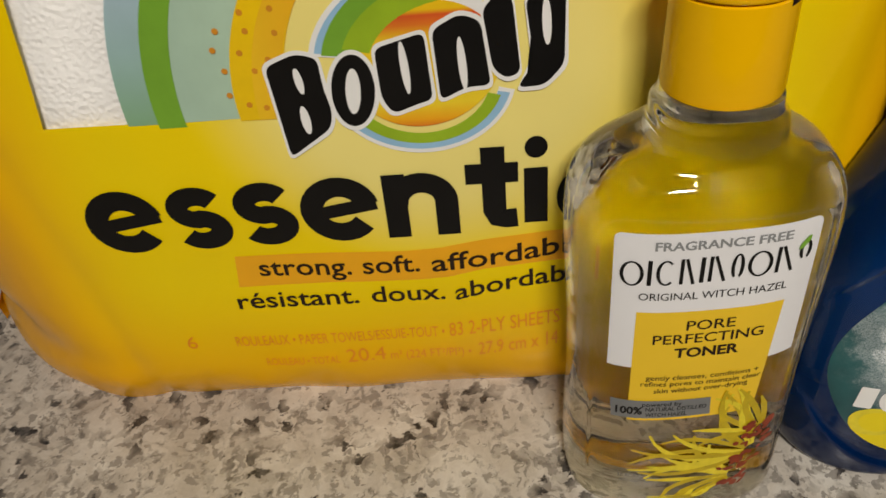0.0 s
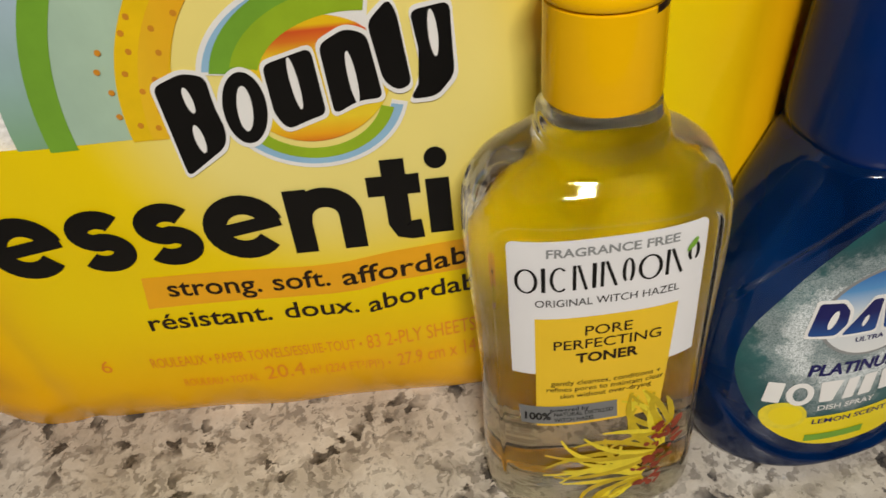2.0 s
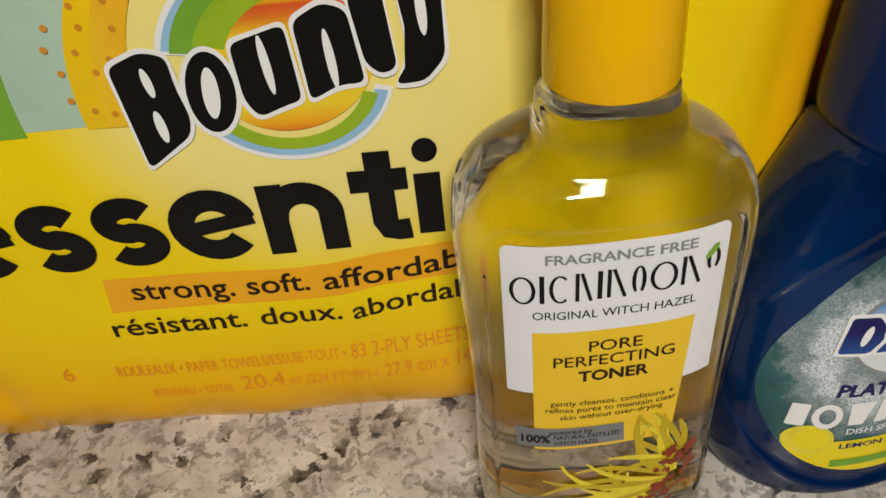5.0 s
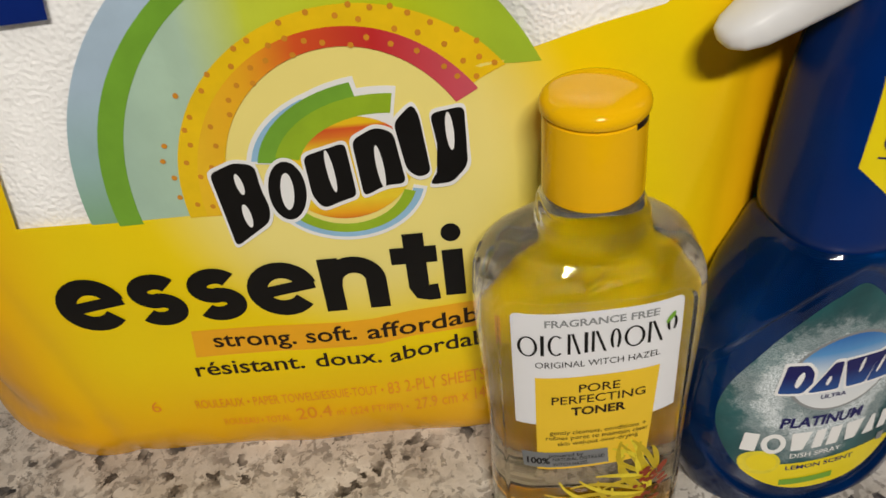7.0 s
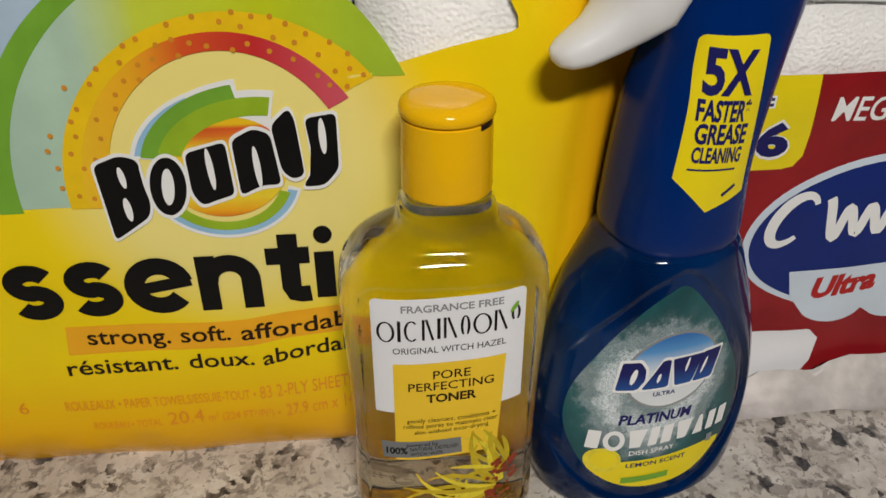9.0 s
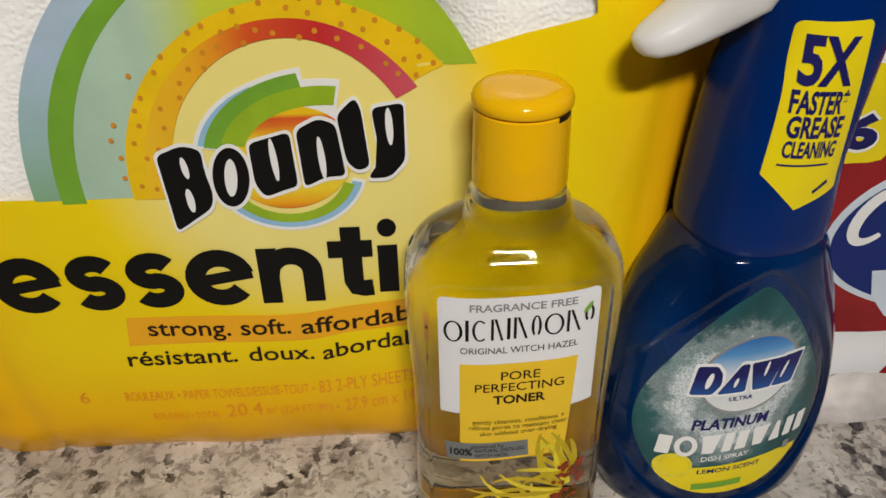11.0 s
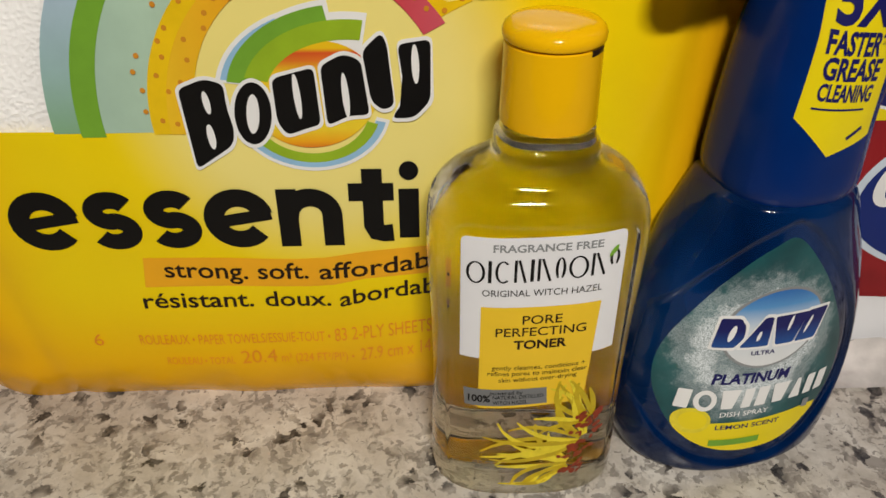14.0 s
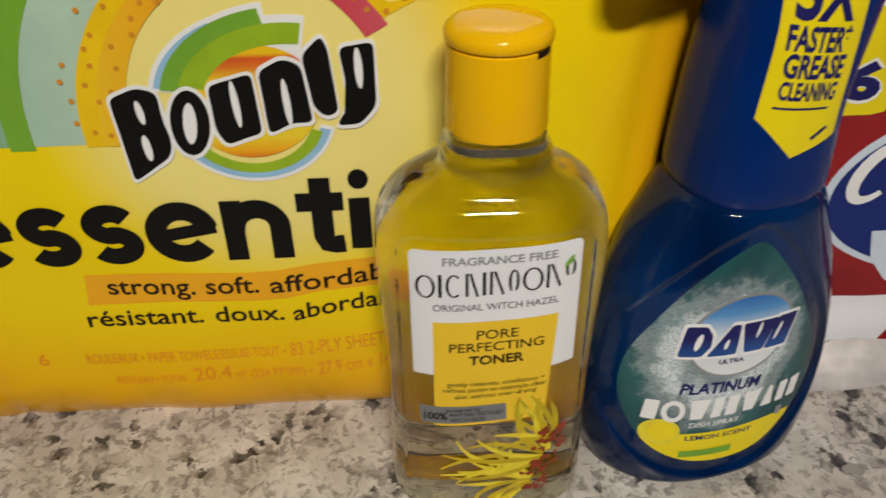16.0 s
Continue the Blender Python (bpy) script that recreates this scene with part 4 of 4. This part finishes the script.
bm = bmesh.new()
loft(bm, [(spray_x(z), 0, z, *curve_at(SPRAY, z), SP) for z in levels(0, 0.006, 0.001) + levels(0.007, 0.136, 0.0012)], 240)
for v in bm.verts:
    if v.co.y < -0.006:
        v.co.y += dish(v.co.x, v.co.z)
body = part("body", bm, M["blue_body"], spray, "glossy dark blue body")
bm = bmesh.new()
loft(bm, [(cx, 0, z, a, b, 2.4) for z in levels(0.130, 0.24, 0.002) for cx, a, b in [curve_at(NECK, z)]], 140)
shroud = part("shroud", bm, M["blue_plastic"], spray, "smooth blue sprayer shroud")
bm = bmesh.new()
loft(bm, [(0.0115, 0, 0.2402, 0.0284, 0.0247, 2.6), (0.0115, 0, 0.2408, 0.0292, 0.0253, 2.6), (0.0110, 0, 0.250, 0.0298, 0.0255, 2.6), (0.008, 0, 0.262, 0.031, 0.023, 2.6), (0.006, 0, 0.267, 0.030, 0.021, 2.6)])
part("spray_head", bm, M["white_plastic"], spray, "white spray head")
bm = bmesh.new()
# broad paddle: outer edge, inner edge and half breadth from the tip up to the hinge
TRIG = [((-0.0567, 0.2078), (-0.0562, 0.2056), 0.0016), ((-0.0560, 0.2098), (-0.0540, 0.2036), 0.0050), ((-0.0535, 0.2122), (-0.0500, 0.2028), 0.0075), ((-0.0495, 0.2150), (-0.0440, 0.2034), 0.0090),
        ((-0.0438, 0.2187), (-0.0350, 0.2066), 0.0108), ((-0.0402, 0.2226), (-0.0250, 0.2110), 0.0135), ((-0.0381, 0.2262), (-0.0150, 0.2168), 0.0172), ((-0.0368, 0.2310), (-0.0100, 0.2270), 0.0190), ((-0.0360, 0.2354), (-0.0080, 0.2354), 0.0195), ((-0.0366, 0.2420), (-0.0080, 0.2420), 0.0195)]
rows = []
for (ux, uz), (lx, lz), h in TRIG:
    mid, arm = Vector(((ux + lx) / 2, 0, (uz + lz) / 2)), Vector(((ux - lx) / 2, 0, (uz - lz) / 2))
    rows.append([bm.verts.new(mid + arm * q[0] + Vector((0, q[1], 0))) for q in (ring_point(1.0, h, 2.7, j, 32) for j in range(32))])
for r0, r1 in zip(rows, rows[1:]):
    for j in range(32):
        bm.faces.new((r0[j], r0[(j + 1) % 32], r1[(j + 1) % 32], r1[j]))
bm.faces.new(rows[0])
bm.faces.new(rows[-1])
trigger = part("trigger", bm, M["white_plastic"], spray, "white curved trigger")
for yy in (-0.013, 0.013):
    bm = bmesh.new()
    rows = []
    for k in range(20):
        a = 2 * math.pi * k / 20
        rows.append([bm.verts.new((-0.0335 + (0.0058 + 0.0022 * math.cos(q)) * math.cos(a), yy + 0.003 * math.sin(q), 0.2478 + (0.0058 + 0.0022 * math.cos(q)) * math.sin(a))) for q in (2 * math.pi * j / 10 for j in range(10))])
    for k in range(20):
        for j in range(10):
            bm.faces.new((rows[k][j], rows[(k + 1) % 20][j], rows[(k + 1) % 20][(j + 1) % 10], rows[k][(j + 1) % 10]))
    part("hinge_ring", bm, M["white_plastic"], trigger, "white moulded hinge ring")


def sink(name, polys, layer, mat, parent=body, surf=spray_y, label="", step=0.003):
    return part(name, drape(flat(polys), surf, layer * INK, step), M[mat], parent, label)


def swords(name, lines, layer, mat, parent=body, surf=spray_y, label=""):
    return part(name, drape(joined([letters(*ln) for ln in lines]), surf, layer * INK, 0.003), M[mat], parent, label)


sink("label", [LABEL], 1, "foam", label="teal label with white foam print")
foot = sorted((p for p in LABEL if p[1] < 0.0285 and p[0] < 0.028), key=lambda p: -p[0])
sink("yellow_foot", [[(-0.0386, 0.0296), (-0.0221, 0.0304), (-0.0009, 0.0300), (0.0210, 0.0312), (0.0272, 0.0304)] + foot], 2, "tag_yellow", label="yellow foot of the label")
sink("lemon", [oval(-0.0312, 0.0316, 0.0076, 0.0070, -10)], 3, "lemon_ink", label="printed lemon")
sink("lemon_slice", [oval(-0.0306, 0.0318, 0.0054, 0.0049, -10)], 4, "tag_yellow")
sink("oval_badge_edge", [oval(-0.0045, 0.0772, 0.0218, 0.0188, 10)], 2, "grey_ink")
sink("oval_badge", [oval(-0.0045, 0.0772, 0.0206, 0.0177, 10)], 3, "oval_sky", label="white and blue oval badge")
# badge word drawn as four plain dark blue blocks
BADGE = [
    [(-0.0292, 0.0700), (-0.0205, 0.0700), (-0.0172, 0.0745), (-0.0172, 0.0800), (-0.0196, 0.0838), (-0.0268, 0.0838)],
    [(-0.0186, 0.0698), (-0.0066, 0.0696), (-0.0062, 0.0832), (-0.0098, 0.0834)],
    [(-0.0054, 0.0832), (-0.0034, 0.0694), (0.0046, 0.0692), (0.0098, 0.0830)],
    [(0.0052, 0.0692), (0.0150, 0.0690), (0.0190, 0.0832), (0.0096, 0.0832)],
]
for k, p in enumerate(BADGE):
    sink("badge_block_edge", [rounded(grown(p, 0.0015), 0.0012)], 4 + 0.1 * k, "white_ink")
    sink("badge_block", [rounded(p, 0.0012)], 5 + 0.1 * k, "brand_blue", label="dark blue plain block")
sink("badge_slit", [oval(-0.0222, 0.0768, 0.0012, 0.0040, -14, 16), oval(-0.0112, 0.0748, 0.0008, 0.0024, -14, 16), oval(0.0018, 0.0790, 0.0007, 0.0036, -12, 16), oval(0.0104, 0.0765, 0.0007, 0.0042, -20, 16)], 6, "white_ink")
swords("small_line", [("ULTRA", -0.0129, 0.0656, -0.0025, 0.0652, 0.0020, 0.02)], 5, "navy_ink", label="tiny navy lettering")
swords("grade_line", [("PLATINUM", -0.0264, 0.0518, 0.0066, 0.0508, 0.0050, 0.03, 0.15)], 4, "navy_ink", label="navy lettering")
# name row drawn as plain white blocks round one ring
ROW = ((0.0062, 0), (0.0090, None), (0.0092, 0.0016), (0.0054, 0), (0.0062, 0), (0.0090, 0.0016), (0.0066, -0.0018), (0.0054, 0), (0.0060, 0))
x = -0.0388
for w, flare in ROW:
    z = 0.0384
    if flare is None:
        sink("name_ring", [arc_band(x + w / 2, z + 0.0045, (w / 2, 0.0056), (w / 2 - 0.0021, 0.0034), 0, 360, 36)], 4, "white_ink", label="white ring")
    else:
        sink("name_block", [rounded([(x + max(flare, 0), z), (x + w - 0.0012 - max(flare, 0), z), (x + w + min(flare, 0), z + 0.0100), (x + 0.0012 - min(flare, 0), z + 0.0100)], 0.0006)], 4, "white_ink", label="white slanted block")
    x += w + 0.0006
swords("use_line", [("DISH SPRAY", -0.0205, 0.0340, 0.0010, 0.0336, 0.0026, 0.012)], 4, "white_ink", label="tiny white lettering")
swords("scent_line", [("LEMON SCENT", -0.0212, 0.0268, 0.0082, 0.0260, 0.0024, 0.012)], 4, "navy_ink", label="tiny dark lettering")
sink("volume_bar", [[(-0.0225, 0.0172), (0.0002, 0.0168), (0.0002, 0.0204), (-0.0225, 0.0208)]], 4, "leaf_green_ink", label="green bar of lettering")
sink("code_patch", [[(0.0190, 0.0350), (0.0225, 0.0345), (0.0222, 0.0300), (0.0188, 0.0304)]], 4, "grey_ink")
sink("tag", [corner(-0.0079, 0.2128, 0.0026, 170, 95) + corner(0.0105, 0.2132, 0.0022, 85, 5) + [(0.0143, 0.1560), (-0.0023, 0.1503), (-0.0154, 0.1642)]], 1, "tag_yellow", shroud, neck_y, "yellow pointed sticker")
swords("tag_text", [("5X", -0.0094, 0.1964, 0.0085, 0.1952, 0.0146, 0.035, 0.05), ("FASTER*", -0.0107, 0.1868, 0.0090, 0.1852, 0.0072, 0.030, 0.05), ("GREASE", -0.0106, 0.1784, 0.0092, 0.1768, 0.0070, 0.030, 0.05), ("CLEANING", -0.0108, 0.1712, 0.0086, 0.1696, 0.0056, 0.028, 0.05)], 3, "navy_ink", shroud, neck_y, "navy lettering")
sink("tag_bars", [strip([(-0.0116, 0.1683), (0.0072, 0.1669)], 0.0007), strip([(0.0035, 0.1565), (0.0090, 0.1600)], 0.0014)], 3, "navy_ink", shroud, neck_y)


# ---- toilet paper package ----
def tissue_y(x, z):
    y = 0.083
    if z < 0.03:
        y -= 0.006 * ((0.03 - z) / 0.03)
    y += 0.0016 * noise.noise(Vector((x * 28, 7.7, z * 28)))
    if x < 0.165:
        y += 0.05 * ((0.165 - x) / 0.03) ** 2
    return y


tissue = thing("toilet_paper_package", "dark red plastic package of white toilet paper rolls standing on granite", "toilet paper", (0.30, 0.15, 0))
for rx in (0.205, 0.320, 0.435):
    for lvl in (0, 1, 2):
        bm = bmesh.new()
        z0 = 0.004 + 0.104 * lvl
        loft(bm, [(rx, 0.1425, z, r, r, p) for z, r, p in ((z0, 0.0545, 3.2), (z0 + 0.0025, 0.0565, 3.5), (z0 + 0.1015, 0.0565, 3.5), (z0 + 0.1036, 0.0545, 3.2))], 80)
        put("tissue_roll", bm, M["paper"], tissue, "white toilet paper roll")


def rink(name, polys, layer, mat, label="", step=0.005):
    return put(name, drape(flat(polys), tissue_y, layer * INK, step), M[mat], tissue, label)


def rwords(name, lines, layer, mat, label=""):
    return put(name, drape(joined([letters(*ln) for ln in lines]), tissue_y, layer * INK, 0.005), M[mat], tissue, label)


bm = bmesh.new()
sheet(bm, tissue_y, 0.135, 0.50, 0.002, 0.1765, 100, 54)
put("printed_film", bm, M["red_film"], tissue, "glossy dark red printed film")
bm = bmesh.new()
sheet(bm, tissue_y, 0.135, 0.50, 0.1765, 0.315, 90, 40)
clear = put("clear_film", bm, M["film"], tissue, "clear plastic film")
clear.visible_shadow = False
bm = bmesh.new()
for i, (x, y) in enumerate([(0.135, 0.133), (0.135, 0.205), (0.50, 0.205), (0.50, 0.083)]):
    bm.verts.new((x, y, 0.002)), bm.verts.new((x, y, 0.315))
bm.verts.ensure_lookup_table()
for i in range(3):
    bm.faces.new((bm.verts[2 * i], bm.verts[2 * i + 2], bm.verts[2 * i + 3], bm.verts[2 * i + 1]))
put("side_film", bm, M["red_film"], tissue)
rink("yellow_patch", [[(0.150, 0.1765), (0.1917, 0.1765), (0.1925, 0.160), (0.1931, 0.1482), (0.1926, 0.137), (0.1890, 0.1318), (0.1835, 0.1306), (0.150, 0.1306)]], 1, "tag_yellow", "yellow printed patch")
rink("equals", [[(0.160, 0.1652), (0.1722, 0.1652), (0.1722, 0.1666), (0.160, 0.1666)], [(0.160, 0.1626), (0.1722, 0.1626), (0.1722, 0.1640), (0.160, 0.1640)]], 3, "navy_ink", "navy equals sign")
rink("equals_edge", [[(0.159, 0.1617), (0.1731, 0.1617), (0.1731, 0.1675), (0.159, 0.1675)]], 2, "white_ink")
rwords("count_edge", [("6", 0.1675, 0.1378, 0.1850, 0.1370, 0.0168, 0.06)], 2, "white_ink", "white edge of the numeral")
rwords("count", [("6", 0.1685, 0.1388, 0.1840, 0.1382, 0.0148, 0.05)], 3, "navy_ink", "navy numeral")
rwords("size_word", [("MEGA", 0.2010, 0.1545, 0.2375, 0.1532, 0.0112, 0.012, 0.12)], 2, "white_ink", "bold white lettering")
rink("oval_edge", [oval(0.2480, 0.0930, 0.0750, 0.0445, 4, 64)], 1, "cloud_ink", "light blue printed edge")
rink("oval_field", [oval(0.2485, 0.0925, 0.0715, 0.0412, 4, 64)], 2, "royal_ink", "blue printed oval")
lobes = [(0.2020, 0.0720), (0.2055, 0.0570)]
for cx in (0.229, 0.264, 0.299):
    lobes += [(cx + 0.0175 * math.cos(radians(a)), 0.0520 + 0.0115 * math.sin(radians(a))) for a in range(200, 341, 14)]
rink("cloud", [lobes + [(0.330, 0.0800), (0.26, 0.0757), (0.225, 0.0735)]], 3, "cloud_ink", "pale blue printed cloud")
# brand row as plain white sweeps
crescent = [(0.1965 + 0.0090 * math.cos(radians(a)) + 0.0050 * math.sin(radians(a)), 0.1025 + 0.0135 * math.sin(radians(a))) for a in range(40, 321, 12)]
rink("brand_crescent", [strip(crescent, [0.0026 + 0.0034 * math.sin(math.pi * k / (len(crescent) - 1)) for k in range(len(crescent))])], 3, "white_ink", "plain white crescent")
wave = [(0.2130 + 0.056 * k / 70, 0.1000 + 0.004 * k / 70 + (0.0072 + 0.007 * math.exp(-k / 5)) * math.sin(k * 0.46 + 1.4)) for k in range(71)]
rink("brand_wave", [strip(wave, 0.0048)], 3, "white_ink", "plain white wave")
rwords("grade_word", [("Ultra", 0.2155, 0.0560, 0.2490, 0.0610, 0.0115, 0.05, 0.15)], 5, "red_ink", "red lettering")
rink("pale_sheet_print", [outline([(0.160, 0.037), (0.200, 0.034), (0.228, 0.036), (0.223, 0.010), (0.205, 0.003), (0.160, 0.003)], 1)], 1, "white_label", "pale printed sheet")
rink("top_label", [[(0.1774, 0.2083), (0.30, 0.2030), (0.30, 0.315), (0.1774, 0.315)]], 1, "white_label", "white paper label under the film")
rink("top_label_blue", [[(0.1776, 0.2262), (0.30, 0.2215), (0.30, 0.315), (0.1776, 0.315)]], 2, "sky_ink", "light blue printed strip")
rink("seal_ring", [arc_band(0.1965, 0.2265, (0.0078, 0.0078), (0.0066, 0.0066), 0, 359), arc_band(0.1965, 0.2265, (0.0050, 0.0050), (0.0042, 0.0042), 0, 359)], 4, "slate_ink", "round dark seal mark")
rink("seal_face", [oval(0.1965, 0.2265, 0.0074, 0.0074)], 3, "white_label")
rink("label_bars", [strip([(0.2020, z), (0.2350, z - 0.001)], 0.0022) for z in (0.2180, 0.2135)], 3, "grey_ink", "faint grey bars of lettering")
# crumpled clear film at the foot
bm = bmesh.new()
rows = []
for i in range(81):
    x = 0.172 + 0.32 * i / 80
    row = []
    for k in range(13):
        s = k / 12
        n1 = noise.noise(Vector((x * 42, s * 2.2, 1.7)))
        n2 = noise.noise(Vector((x * 110, s * 5.0, 4.2)))
        row.append(bm.verts.new((x, 0.0755 - 0.021 * s + 0.003 * n1, max(0.0012, (0.013 + 0.008 * math.sin(x * 31)) * (1 - s) ** 1.2 + 0.004 * n1 + 0.002 * n2))))
    rows.append(row)
for r0, r1 in zip(rows, rows[1:]):
    for k in range(12):
        bm.faces.new((r0[k], r1[k], r1[k + 1], r0[k + 1]))
skirt = put("crumpled_skirt", bm, M["skirt"], tissue, "crumpled clear film at the foot")
